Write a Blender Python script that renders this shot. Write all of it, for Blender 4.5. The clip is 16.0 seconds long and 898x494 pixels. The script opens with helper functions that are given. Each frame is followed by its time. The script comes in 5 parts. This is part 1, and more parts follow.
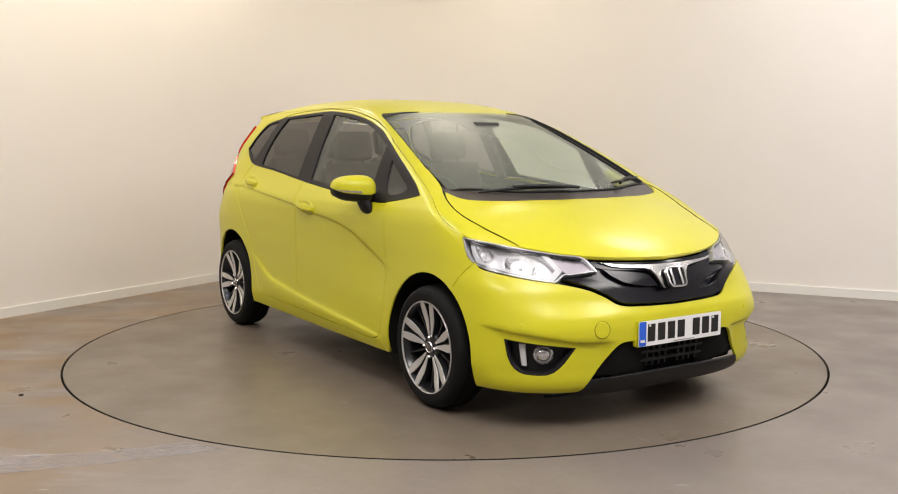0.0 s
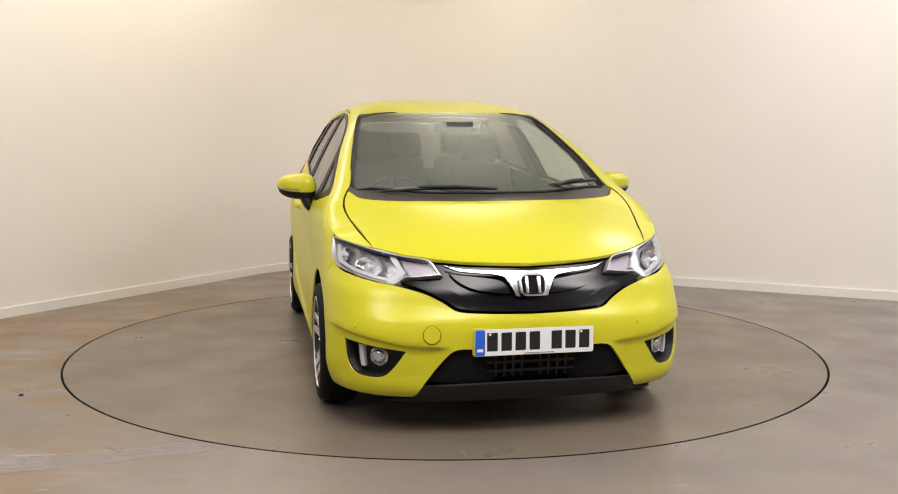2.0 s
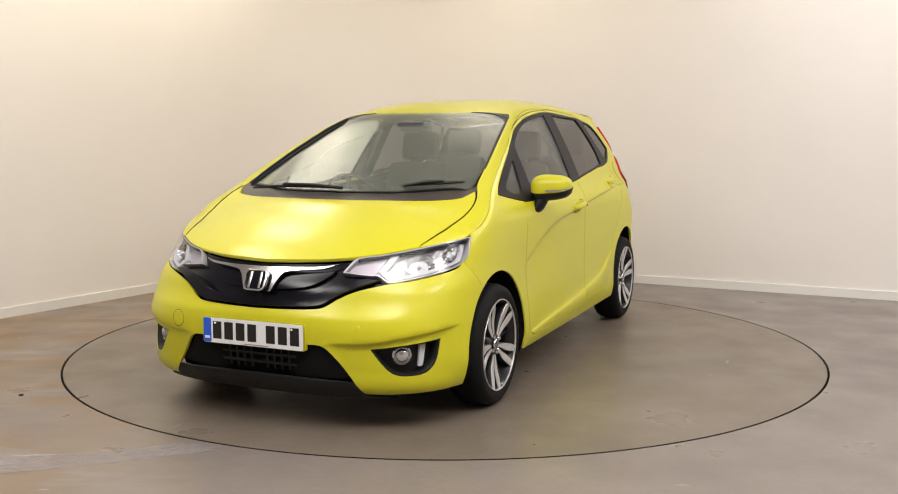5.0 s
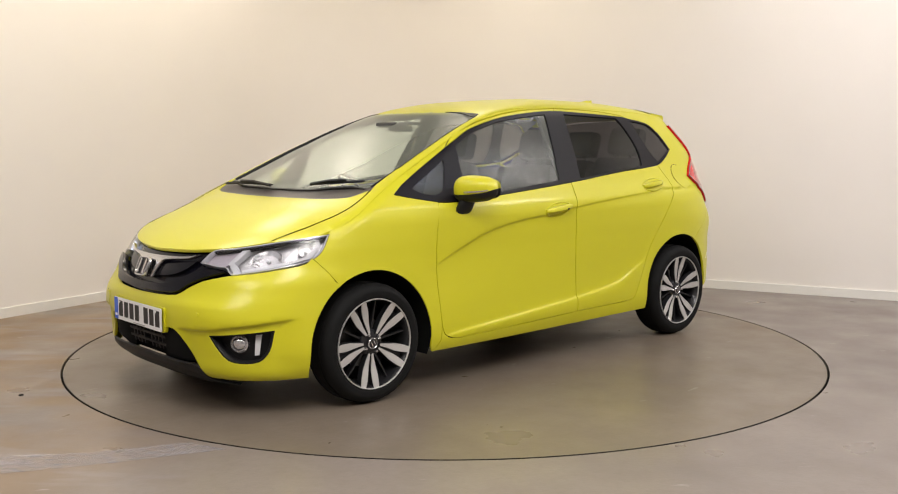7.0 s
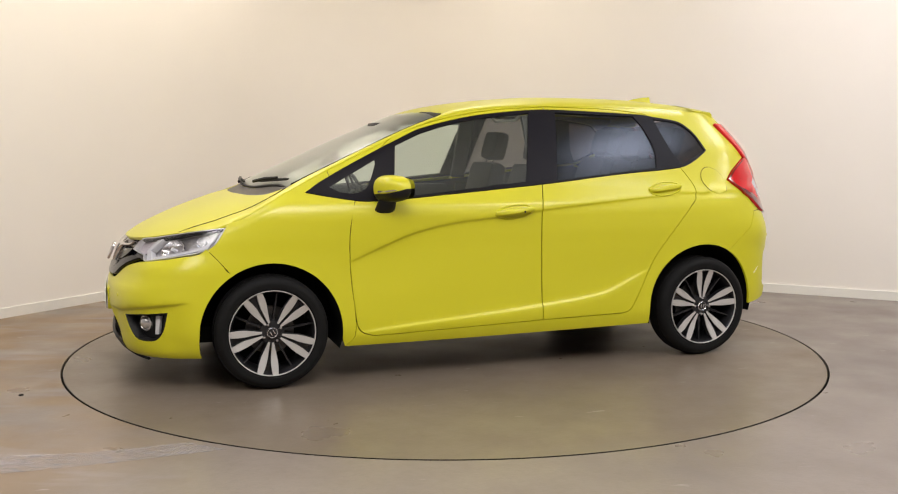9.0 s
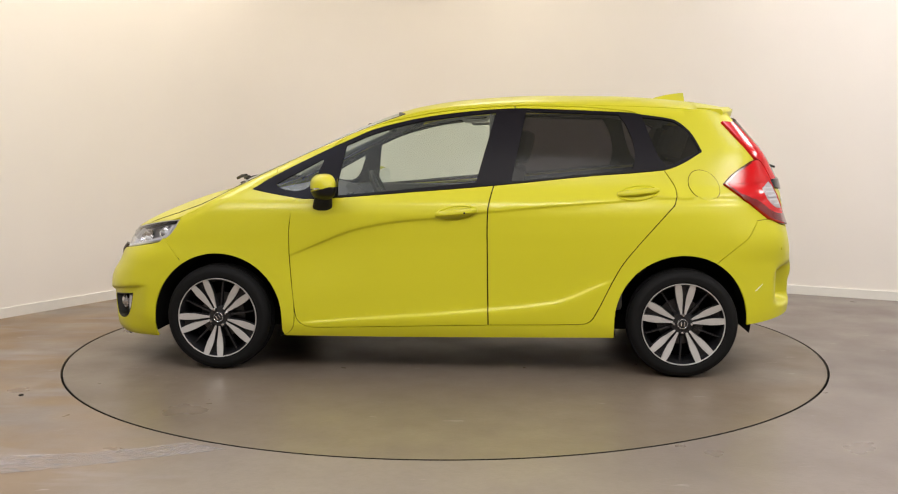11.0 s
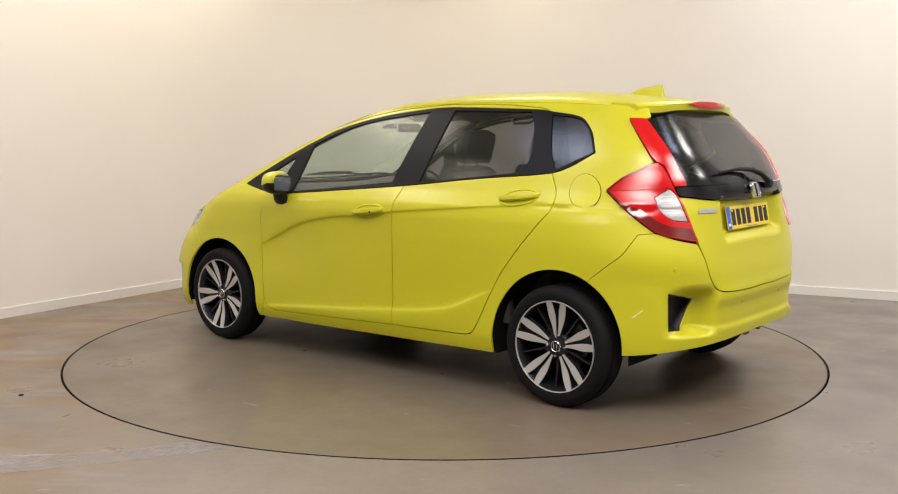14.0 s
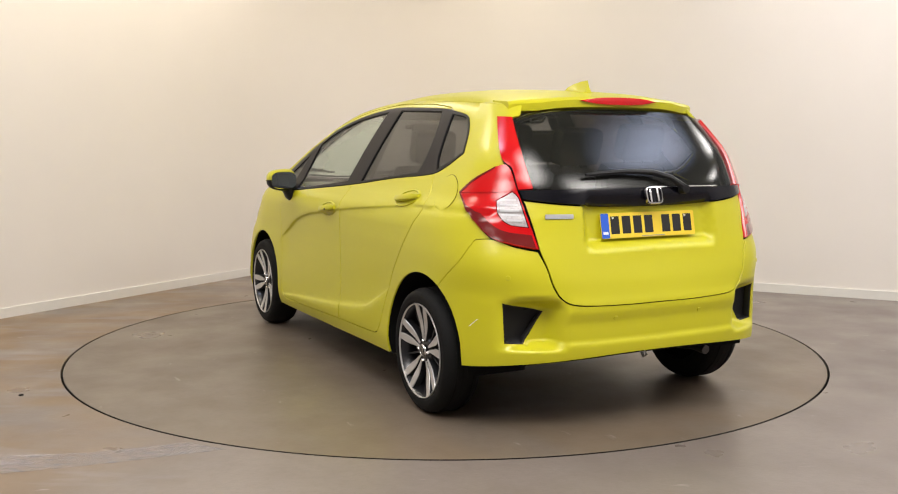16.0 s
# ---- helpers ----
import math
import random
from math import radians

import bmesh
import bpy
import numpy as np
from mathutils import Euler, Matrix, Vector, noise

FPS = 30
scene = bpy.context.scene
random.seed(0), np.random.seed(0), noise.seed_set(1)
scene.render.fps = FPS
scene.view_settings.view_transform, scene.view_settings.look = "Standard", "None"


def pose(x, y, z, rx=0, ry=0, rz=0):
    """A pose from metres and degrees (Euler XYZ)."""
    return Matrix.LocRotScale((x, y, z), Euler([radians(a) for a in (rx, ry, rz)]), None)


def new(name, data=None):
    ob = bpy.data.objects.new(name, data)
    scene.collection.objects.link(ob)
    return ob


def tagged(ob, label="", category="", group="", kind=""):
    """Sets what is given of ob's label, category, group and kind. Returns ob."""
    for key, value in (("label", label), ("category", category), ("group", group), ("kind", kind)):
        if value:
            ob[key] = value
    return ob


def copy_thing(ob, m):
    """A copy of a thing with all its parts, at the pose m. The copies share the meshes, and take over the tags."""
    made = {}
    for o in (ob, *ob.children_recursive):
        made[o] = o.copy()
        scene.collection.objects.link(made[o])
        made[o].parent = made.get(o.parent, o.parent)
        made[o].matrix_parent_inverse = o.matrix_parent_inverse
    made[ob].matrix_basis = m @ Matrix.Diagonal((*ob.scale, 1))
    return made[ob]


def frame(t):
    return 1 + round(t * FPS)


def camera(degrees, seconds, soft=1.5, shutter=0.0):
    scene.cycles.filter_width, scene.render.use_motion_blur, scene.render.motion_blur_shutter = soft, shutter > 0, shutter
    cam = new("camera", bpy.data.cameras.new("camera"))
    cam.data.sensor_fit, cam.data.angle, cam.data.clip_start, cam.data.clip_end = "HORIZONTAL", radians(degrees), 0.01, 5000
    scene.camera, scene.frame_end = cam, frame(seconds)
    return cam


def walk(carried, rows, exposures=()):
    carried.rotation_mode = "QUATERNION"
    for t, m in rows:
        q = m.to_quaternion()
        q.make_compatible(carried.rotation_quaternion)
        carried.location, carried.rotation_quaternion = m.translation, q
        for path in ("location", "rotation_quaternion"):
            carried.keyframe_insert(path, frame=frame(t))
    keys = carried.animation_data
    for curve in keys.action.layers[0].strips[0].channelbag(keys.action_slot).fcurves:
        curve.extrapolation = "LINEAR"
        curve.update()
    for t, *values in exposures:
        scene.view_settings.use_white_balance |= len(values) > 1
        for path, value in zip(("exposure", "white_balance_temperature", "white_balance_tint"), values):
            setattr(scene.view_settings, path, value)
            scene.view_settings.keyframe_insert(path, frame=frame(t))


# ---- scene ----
# The camera stands still; the car and the turntable turn before it.
cam = camera(50.06, 16.0, soft=1.1)
STILL = pose(0, -5.9505, 1.2574, 90 - 6.2415, 0, -0.2008) @ pose(0, 0, 0, 0, 0, 0.0423)
walk(cam, [(0.0, STILL), (16.0, STILL)])

# ---------------------------------------------------------------- world and light
world = bpy.data.worlds.new("studio_world")
scene.world = world
world.use_nodes = True
world.node_tree.nodes["Background"].inputs[0].default_value = (0.02, 0.02, 0.02, 1)
world.node_tree.nodes["Background"].inputs[1].default_value = 1.0
scene.view_settings.exposure = 0.21
ROOM_HEIGHT = 3.6


# ceiling luminaires, all out of view: x, y, radius, radiance at the middle, colour
WARM = (1.0, 0.90, 0.74)
COOL = (0.88, 0.92, 1.0)
BLUISH = (0.70, 0.77, 1.0)
NEUTRAL = (1.0, 0.952, 0.912)
LIGHTS = [(3.0, -1.25, 0.75, 9.0, BLUISH), (-1.65, -1.6, 0.75, 9.0, BLUISH),
          # neutral row added as fill to brighten the right wall
          (2.45, 0.9, 0.68, 15.0, NEUTRAL), (4.05, 0.05, 0.68, 22.0, NEUTRAL), (5.45, -0.70, 0.68, 22.0, NEUTRAL),
          # first and last follow wall glow and windscreen reflection; the rest are added fill
          (-1.65, 2.45, 0.36, 28.0, WARM), (-1.95, 1.30, 0.58, 15.0, WARM), (-2.53, 0.05, 0.66, 18.0, WARM), (-3.2, -1.20, 0.58, 7.0, WARM), (0.3, 2.0, 1.0, 7.0, WARM),
          # large fill lamps added on the camera side to light the car's front
          (0.3, -4.0, 1.6, 14.5, NEUTRAL), (-3.0, -4.3, 1.5, 12.0, NEUTRAL), (3.4, -3.45, 1.38, 15.5, NEUTRAL)]


def glow(name, radius, radiance, colour):
    """A lamp's diffuser: brightest in the middle, soft towards its rim."""
    m = bpy.data.materials.new(name)
    m.use_nodes = True
    nt = m.node_tree
    nt.nodes.remove(nt.nodes["Principled BSDF"])
    em, co = nt.nodes.new("ShaderNodeEmission"), nt.nodes.new("ShaderNodeTexCoord")
    ln, mp = nt.nodes.new("ShaderNodeVectorMath"), nt.nodes.new("ShaderNodeMapRange")
    ln.operation = "LENGTH"
    mp.interpolation_type = "SMOOTHSTEP"
    mp.inputs["From Min"].default_value, mp.inputs["From Max"].default_value = 0.0, radius
    mp.inputs["To Min"].default_value, mp.inputs["To Max"].default_value = radiance, radiance * 0.06
    em.inputs["Color"].default_value = (*colour, 1)
    nt.links.new(co.outputs["Object"], ln.inputs[0])
    nt.links.new(ln.outputs["Value"], mp.inputs["Value"])
    nt.links.new(mp.outputs["Result"], em.inputs["Strength"])
    nt.links.new(em.outputs[0], nt.nodes["Material Output"].inputs["Surface"])
    return m


# ---------------------------------------------------------------- materials


def material(name, base, rough=0.5, metal=0.0, coat=0.0, spec=0.5, var=0.0, scale=20.0, bump=0.0, emit=None, trans=0.0, alpha=1.0, coat_rough=0.03):
    m = bpy.data.materials.new(name)
    m.use_nodes = True
    nt = m.node_tree
    b = nt.nodes["Principled BSDF"]
    b.inputs["Base Color"].default_value = (*base, 1)
    b.inputs["Roughness"].default_value = rough
    b.inputs["Metallic"].default_value = metal
    b.inputs["Coat Weight"].default_value = coat
    b.inputs["Coat Roughness"].default_value = coat_rough
    b.inputs["Specular IOR Level"].default_value = spec
    b.inputs["Transmission Weight"].default_value = trans
    b.inputs["Alpha"].default_value = alpha
    if emit:
        b.inputs["Emission Color"].default_value = (*emit[:3], 1)
        b.inputs["Emission Strength"].default_value = emit[3]
    if var or bump:
        co = nt.nodes.new("ShaderNodeTexCoord")
        no = nt.nodes.new("ShaderNodeTexNoise")
        no.inputs["Scale"].default_value = scale
        no.inputs["Detail"].default_value = 6
        nt.links.new(co.outputs["Object"], no.inputs["Vector"])
        if var:
            mix = nt.nodes.new("ShaderNodeMix")
            mix.data_type = "RGBA"
            mix.inputs["A"].default_value = (*[c * (1 - var) for c in base], 1)
            mix.inputs["B"].default_value = (*[min(1, c * (1 + var)) for c in base], 1)
            nt.links.new(no.outputs["Fac"], mix.inputs["Factor"])
            nt.links.new(mix.outputs["Result"], b.inputs["Base Color"])
        if bump:
            bp = nt.nodes.new("ShaderNodeBump")
            bp.inputs["Strength"].default_value = bump
            bp.inputs["Distance"].default_value = 0.01
            nt.links.new(no.outputs["Fac"], bp.inputs["Height"])
            nt.links.new(bp.outputs["Normal"], b.inputs["Normal"])
    return m


def glass_pane(name, tint, clear, rough=0.28, veil=0.0):
    """A thin pane: tinted see-through with mirror gloss."""
    m = bpy.data.materials.new(name)
    m.use_nodes = True
    nt = m.node_tree
    nt.nodes.remove(nt.nodes["Principled BSDF"])
    out = nt.nodes["Material Output"]
    tr, gl = nt.nodes.new("ShaderNodeBsdfTransparent"), nt.nodes.new("ShaderNodeBsdfGlossy")
    tr.inputs[0].default_value = (*[c * clear for c in tint], 1)
    gl.inputs["Roughness"].default_value = rough
    # gloss rises towards grazing view, alike from both faces of the pane
    fr, mx = nt.nodes.new("ShaderNodeLayerWeight"), nt.nodes.new("ShaderNodeMixShader")
    fr.inputs["Blend"].default_value = 0.5
    pw, ad = nt.nodes.new("ShaderNodeMath"), nt.nodes.new("ShaderNodeMath")
    pw.operation, ad.operation = "POWER", "MULTIPLY_ADD"
    pw.inputs[1].default_value = 5.0
    ad.inputs[1].default_value, ad.inputs[2].default_value = 0.95, 0.045
    nt.links.new(fr.outputs["Facing"], pw.inputs[0])
    nt.links.new(pw.outputs[0], ad.inputs[0])
    nt.links.new(ad.outputs[0], mx.inputs[0])
    nt.links.new(tr.outputs[0], mx.inputs[1])
    nt.links.new(gl.outputs[0], mx.inputs[2])
    # a thin pale diffuse layer stands in for haze reflected in the pane
    df, m2 = nt.nodes.new("ShaderNodeBsdfDiffuse"), nt.nodes.new("ShaderNodeMixShader")
    df.inputs["Color"].default_value = (0.49, 0.53, 0.44, 1)
    m2.inputs[0].default_value = veil
    nt.links.new(mx.outputs[0], m2.inputs[1])
    nt.links.new(df.outputs[0], m2.inputs[2])
    nt.links.new(m2.outputs[0], out.inputs["Surface"])
    return m


M_PAINT = material("yellow_paint", (0.555, 0.52, 0.012), 0.48, 0.0, 0.5, 0.32, 0.04, 900, coat_rough=0.20)
M_BLACK = material("black_plastic", (0.006, 0.006, 0.007), 0.5, spec=0.35, bump=0.05, scale=300)
M_GLOSS = material("gloss_black", (0.004, 0.004, 0.007), 0.16, 0.0, 0.0, 0.32)
M_RUBBER = material("tyre_rubber", (0.004, 0.004, 0.004), 0.75, spec=0.22, var=0.25, scale=60, bump=0.1)
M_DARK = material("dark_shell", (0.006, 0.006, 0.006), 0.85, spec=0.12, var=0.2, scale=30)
M_CHROME = material("chrome", (0.74, 0.73, 0.73), 0.22, 1.0)
M_ALLOY = material("machined_alloy", (0.60, 0.585, 0.565), 0.36, 0.5, 0.2)
M_RIMDARK = material("dark_rim_paint", (0.018, 0.018, 0.020), 0.35, 0.4, 0.4)
from mathutils import geometry

M_GLASS = glass_pane("clear_glass", (0.88, 0.96, 0.92), 0.92, veil=0.045)
M_SCREEN = glass_pane("windscreen_glass", (0.88, 0.96, 0.91), 0.92, veil=0.16)
M_PRIVACY = glass_pane("privacy_glass", (0.90, 0.84, 0.90), 0.21, rough=0.12, veil=0.018)
M_LENS = glass_pane("lamp_lens", (0.95, 0.95, 0.97), 0.9, rough=0.02)
M_RED = material("red_lens", (0.58, 0.004, 0.007), 0.15, 0.0, 0.6, 0.4)
M_REDDARK = material("dark_red_lens", (0.16, 0.006, 0.008), 0.12, 0.0, 1.0)
M_SEAT = material("dark_seat_fabric", (0.024, 0.021, 0.020), 0.9, var=0.3, scale=200, bump=0.2)
M_DASH = material("dark_dashboard", (0.065, 0.062, 0.058), 0.7, bump=0.1, scale=200)
M_LINING = material("grey_headlining", (0.45, 0.44, 0.40), 0.9, var=0.05, scale=100)
M_PLATE_W = material("white_plate", (0.78, 0.78, 0.78), 0.35, var=0.03, scale=40)
M_PLATE_Y = material("yellow_plate", (0.82, 0.60, 0.04), 0.35, var=0.03, scale=40)
M_BLUE = material("blue_band", (0.02, 0.11, 0.62), 0.4)
M_INK = material("black_ink", (0.008, 0.008, 0.008), 0.5)
M_WHITE = material("white_lamp_plastic", (0.75, 0.76, 0.78), 0.25, coat=0.5)
M_GUIDE = material("milky_light_guide", (0.60, 0.60, 0.62), 0.35, coat=0.2)
M_COWL = material("grey_cowl_plastic", (0.055, 0.045, 0.04), 0.45, bump=0.05, scale=200)
M_SURROUND = material("satin_black_trim", (0.007, 0.006, 0.009), 0.42, spec=0.14)
M_LAMPBACK = material("lamp_housing", (0.50, 0.49, 0.51), 0.30, 0.7, var=0.35, scale=60, bump=0.25)
M_AMBER = material("pale_lilac_lens", (0.48, 0.43, 0.48), 0.35, 0.1, coat=0.2, var=0.25, scale=110, bump=0.2)
M_FOG = material("fog_lens", (0.62, 0.62, 0.63), 0.12, 0.8, coat=1.0)
M_REVERSE = material("clear_ribbed_lens", (0.50, 0.47, 0.48), 0.28, 0.35, coat=0.3, var=0.4, scale=150, bump=0.08)
M_GREY = material("grey_print", (0.25, 0.25, 0.25), 0.5)
M_MIRROR = material("mirror_glass", (0.85, 0.87, 0.88), 0.02, 1.0)
M_DISC = material("brushed_steel", (0.12, 0.115, 0.11), 0.4, 0.9, var=0.2, scale=60)
M_WALL = material("cream_wall_paint", (0.81, 0.765, 0.72), 0.75, var=0.02, scale=2.5, bump=0.02)
M_CEIL = material("ceiling_paint", (0.80, 0.79, 0.77), 0.85, var=0.03, scale=3)
M_BACKWALL = material("dark_unseen_wall", (0.36, 0.35, 0.35), 0.9, var=0.15, scale=4, bump=0.1)
M_SKIRT = material("white_gloss_paint", (0.78, 0.76, 0.72), 0.4, var=0.04, scale=8)


def floor_material(name, base, rust_amount, streaks):
    """Painted concrete: mottled grey-brown, rust-brown drifts, pale scuffs and fine grit."""
    m = bpy.data.materials.new(name)
    m.use_nodes = True
    nt = m.node_tree
    b = nt.nodes["Principled BSDF"]
    co = nt.nodes.new("ShaderNodeTexCoord")

    def noise_of(scale, detail, stretch, turn=0.0):
        mp, no = nt.nodes.new("ShaderNodeMapping"), nt.nodes.new("ShaderNodeTexNoise")
        mp.inputs["Scale"].default_value = stretch
        mp.inputs["Rotation"].default_value = (0, 0, radians(turn))
        no.inputs["Scale"].default_value, no.inputs["Detail"].default_value = scale, detail
        nt.links.new(co.outputs["Object"], mp.inputs["Vector"])
        nt.links.new(mp.outputs["Vector"], no.inputs["Vector"])
        return no.outputs["Fac"]

    def span(value, lo, hi, a=0.0, b_=1.0):
        mp = nt.nodes.new("ShaderNodeMapRange")
        mp.inputs["From Min"].default_value, mp.inputs["From Max"].default_value = lo, hi
        mp.inputs["To Min"].default_value, mp.inputs["To Max"].default_value = a, b_
        nt.links.new(value, mp.inputs["Value"])
        return mp.outputs["Result"]

    def times(p, q):
        n = nt.nodes.new("ShaderNodeMath")
        n.operation = "MULTIPLY"
        nt.links.new(p, n.inputs[0])
        nt.links.new(q, n.inputs[1])
        return n.outputs[0]

    def blend(fac, p, colour, mode="MIX"):
        n = nt.nodes.new("ShaderNodeMix")
        n.data_type, n.blend_type = "RGBA", mode
        nt.links.new(fac, n.inputs["Factor"])
        if isinstance(p, tuple):
            n.inputs["A"].default_value = (*p, 1)
        else:
            nt.links.new(p, n.inputs["A"])
        n.inputs["B"].default_value = (*colour, 1)
        return n.outputs["Result"]

    colour = blend(span(noise_of(1.1, 5, (1, 1, 1)), 0.35, 0.7), base, tuple(k * 0.80 for k in base))
    colour = blend(span(noise_of(28, 6, (1, 1, 1)), 0.45, 0.75, 0.0, 0.35), colour, tuple(k * 0.68 for k in base))
    # rust drifts, heaviest where the floor lies in front of the long wall
    sep = nt.nodes.new("ShaderNodeSeparateXYZ")
    nt.links.new(co.outputs["Object"], sep.inputs[0])
    west = span(sep.outputs["X"], -0.9, -2.0)
    rust = times(span(noise_of(1.5, 8, (0.8, 1.5, 1), 16), 0.37, 0.56, 0.0, rust_amount), west)
    colour = blend(rust, colour, (0.200, 0.128, 0.062))
    pale = times(span(noise_of(2.2, 7, (0.6, 2.4, 1), 18), 0.54, 0.68, 0.0, streaks), span(sep.outputs["X"], -0.6, -1.6))
    colour = blend(pale, colour, (0.27, 0.25, 0.26))
    colour = blend(span(noise_of(5.5, 8, (1, 2.5, 1), 30), 0.69, 0.74, 0.0, 0.45), colour, (0.40, 0.37, 0.34))
    nt.links.new(colour, b.inputs["Base Color"])
    nt.links.new(span(noise_of(2.2, 5, (1, 1, 1)), 0.3, 0.7, 0.26, 0.46), b.inputs["Roughness"])
    bp = nt.nodes.new("ShaderNodeBump")
    bp.inputs["Strength"].default_value, bp.inputs["Distance"].default_value = 0.12, 0.004
    nt.links.new(noise_of(60, 4, (1, 1, 1)), bp.inputs["Height"])
    nt.links.new(bp.outputs["Normal"], b.inputs["Normal"])
    return m


M_FLOOR = floor_material("painted_floor", (0.200, 0.167, 0.147), 0.95, 0.60)
M_DISCFLOOR = floor_material("painted_turntable", (0.170, 0.136, 0.104), 0.25, 0.0)
M_LAMPEDGE = material("silver_edge", (0.55, 0.55, 0.57), 0.3, 0.5)
M_STRIPE = material("worn_stripe_paint", (0.36, 0.34, 0.36), 0.5, var=0.1, scale=8)
nt = M_STRIPE.node_tree
no, mp = nt.nodes.new("ShaderNodeTexNoise"), nt.nodes.new("ShaderNodeMapRange")
no.inputs["Scale"].default_value, no.inputs["Detail"].default_value = 16.0, 8.0
mp.inputs["From Min"].default_value, mp.inputs["From Max"].default_value, mp.inputs["To Max"].default_value = 0.30, 0.75, 0.62
nt.links.new(no.outputs["Fac"], mp.inputs["Value"])
nt.links.new(mp.outputs["Result"], nt.nodes["Principled BSDF"].inputs["Alpha"])
M_EXHAUST = material("sooty_steel", (0.10, 0.095, 0.09), 0.45, 0.8, var=0.3, scale=40)
# ---------------------------------------------------------------- the car's body as one smooth surface
# Car space: x ahead, y to the car's left, z up, origin between the axles on the ground.


def line(v, pairs):
    """Smooth (monotone cubic) interpolation through (x, y) pairs."""
    xs, ys = zip(*pairs)
    if v <= xs[0]:
        return ys[0]
    if v >= xs[-1]:
        return ys[-1]
    i = 0
    while xs[i + 1] < v:
        i += 1
    def slope(k):
        if k <= 0 or k >= len(xs) - 1:
            a = max(0, min(k, len(xs) - 2))
            return (ys[a + 1] - ys[a]) / (xs[a + 1] - xs[a])
        d0, d1 = (ys[k] - ys[k - 1]) / (xs[k] - xs[k - 1]), (ys[k + 1] - ys[k]) / (xs[k + 1] - xs[k])
        return 0.0 if d0 * d1 <= 0 else 2 * d0 * d1 / (d0 + d1)
    h = xs[i + 1] - xs[i]
    t = (v - xs[i]) / h
    return ((1 + 2 * t) * (1 - t) ** 2 * ys[i] + t * (1 - t) ** 2 * h * slope(i)
            + t * t * (3 - 2 * t) * ys[i + 1] + t * t * (t - 1) * h * slope(i + 1))


NOSE = [(0.15, 1.96), (0.20, 2.015), (0.26, 2.04), (0.34, 2.05), (0.44, 2.055), (0.52, 2.052), (0.58, 2.035), (0.66, 2.0), (0.75, 1.95), (0.80, 1.90), (0.9, 1.82), (1.05, 1.70)]
TAIL = [(0.18, 1.86), (0.25, 1.905), (0.35, 1.930), (0.45, 1.938), (0.56, 1.938), (0.60, 1.930), (0.66, 1.920), (0.75, 1.900), (0.84, 1.888), (0.95, 1.875), (1.02, 1.86), (1.08, 1.835), (1.15, 1.79), (1.30, 1.675), (1.42, 1.58), (1.50, 1.53)]
SIDE = [(0.15, 0.80), (0.19, 0.83), (0.24, 0.846), (0.30, 0.854), (0.42, 0.848), (0.55, 0.842), (0.68, 0.845), (0.78, 0.853), (0.86, 0.855), (0.92, 0.843), (0.97, 0.812), (1.02, 0.777), (1.10, 0.735), (1.20, 0.684), (1.30, 0.628), (1.40, 0.568), (1.47, 0.52), (1.52, 0.47)]
BELT_TAPER = [(-1.9, 0.955), (-1.4, 0.985), (-1.0, 0.996), (-0.2, 1.0), (0.6, 0.995), (1.1, 0.968), (1.5, 0.955)]
# upper edge of the wall along the side: x, z
EDGE_SIDE = [(-1.70, 1.405), (-1.5, 1.425), (-1.0, 1.455), (-0.5, 1.465), (-0.1, 1.455), (0.15, 1.425), (0.40, 1.352), (0.70, 1.225), (1.0, 1.085), (1.10, 1.035), (1.20, 0.985), (1.30, 0.93), (1.40, 0.875), (1.48, 0.845)]
# the same round the nose, by the angle from straight ahead
EDGE_NOSE = [(0, 0.74), (15, 0.745), (25, 0.757), (32, 0.770), (41, 0.793), (52, 0.818), (58, 0.832), (90, 0.845)]
EDGE_TAIL = [(0, 1.415), (90, 1.415)]
SPINE = [(-1.70, 1.425), (-1.6, 1.44), (-1.45, 1.475), (-1.3, 1.50), (-0.9, 1.526), (-0.5, 1.530), (-0.1, 1.508), (0.15, 1.475), (0.33, 1.432), (0.6, 1.325), (0.9, 1.19), (1.2, 1.055), (1.34, 0.985), (1.45, 0.955), (1.6, 0.905), (1.75, 0.845), (1.88, 0.785), (1.955, 0.74)]


CREASE = [(-1.36, 1.011), (-1.17, 0.967), (-0.77, 0.936), (-0.22, 0.887), (0.06, 0.854), (0.232, 0.838), (0.385, 0.814), (0.537, 0.776), (0.69, 0.714), (0.89, 0.63)]
LOW_CREASE = [(-0.95, 0.56), (-0.81, 0.498), (-0.59, 0.41), (-0.234, 0.364), (0.75, 0.281), (0.95, 0.26)]


def ramp(v):
    v = min(1.0, max(0.0, v))
    return v * v * (3 - 2 * v)


def crease(x, z):
    """The doors' upper swage line and the flare above the sill."""
    ends = ramp((x + 1.45) / 0.25) * ramp((0.95 - x) / 0.25)
    low = line(x, CREASE) - z
    d = -0.011 * ramp((low + 0.004) / 0.018) * ramp((0.30 - low) / 0.28)
    ends2 = ramp((x + 1.0) / 0.3) * ramp((0.92 - x) / 0.2)
    lo = line(x, LOW_CREASE) - z
    e = 0.007 * ramp((lo + 0.006) / 0.022) * ramp((0.16 - lo) / 0.13) - 0.004 * ramp((0.20 + lo) / 0.17) * ramp((0.02 - lo) / 0.03)
    return d * ends + e * ends2


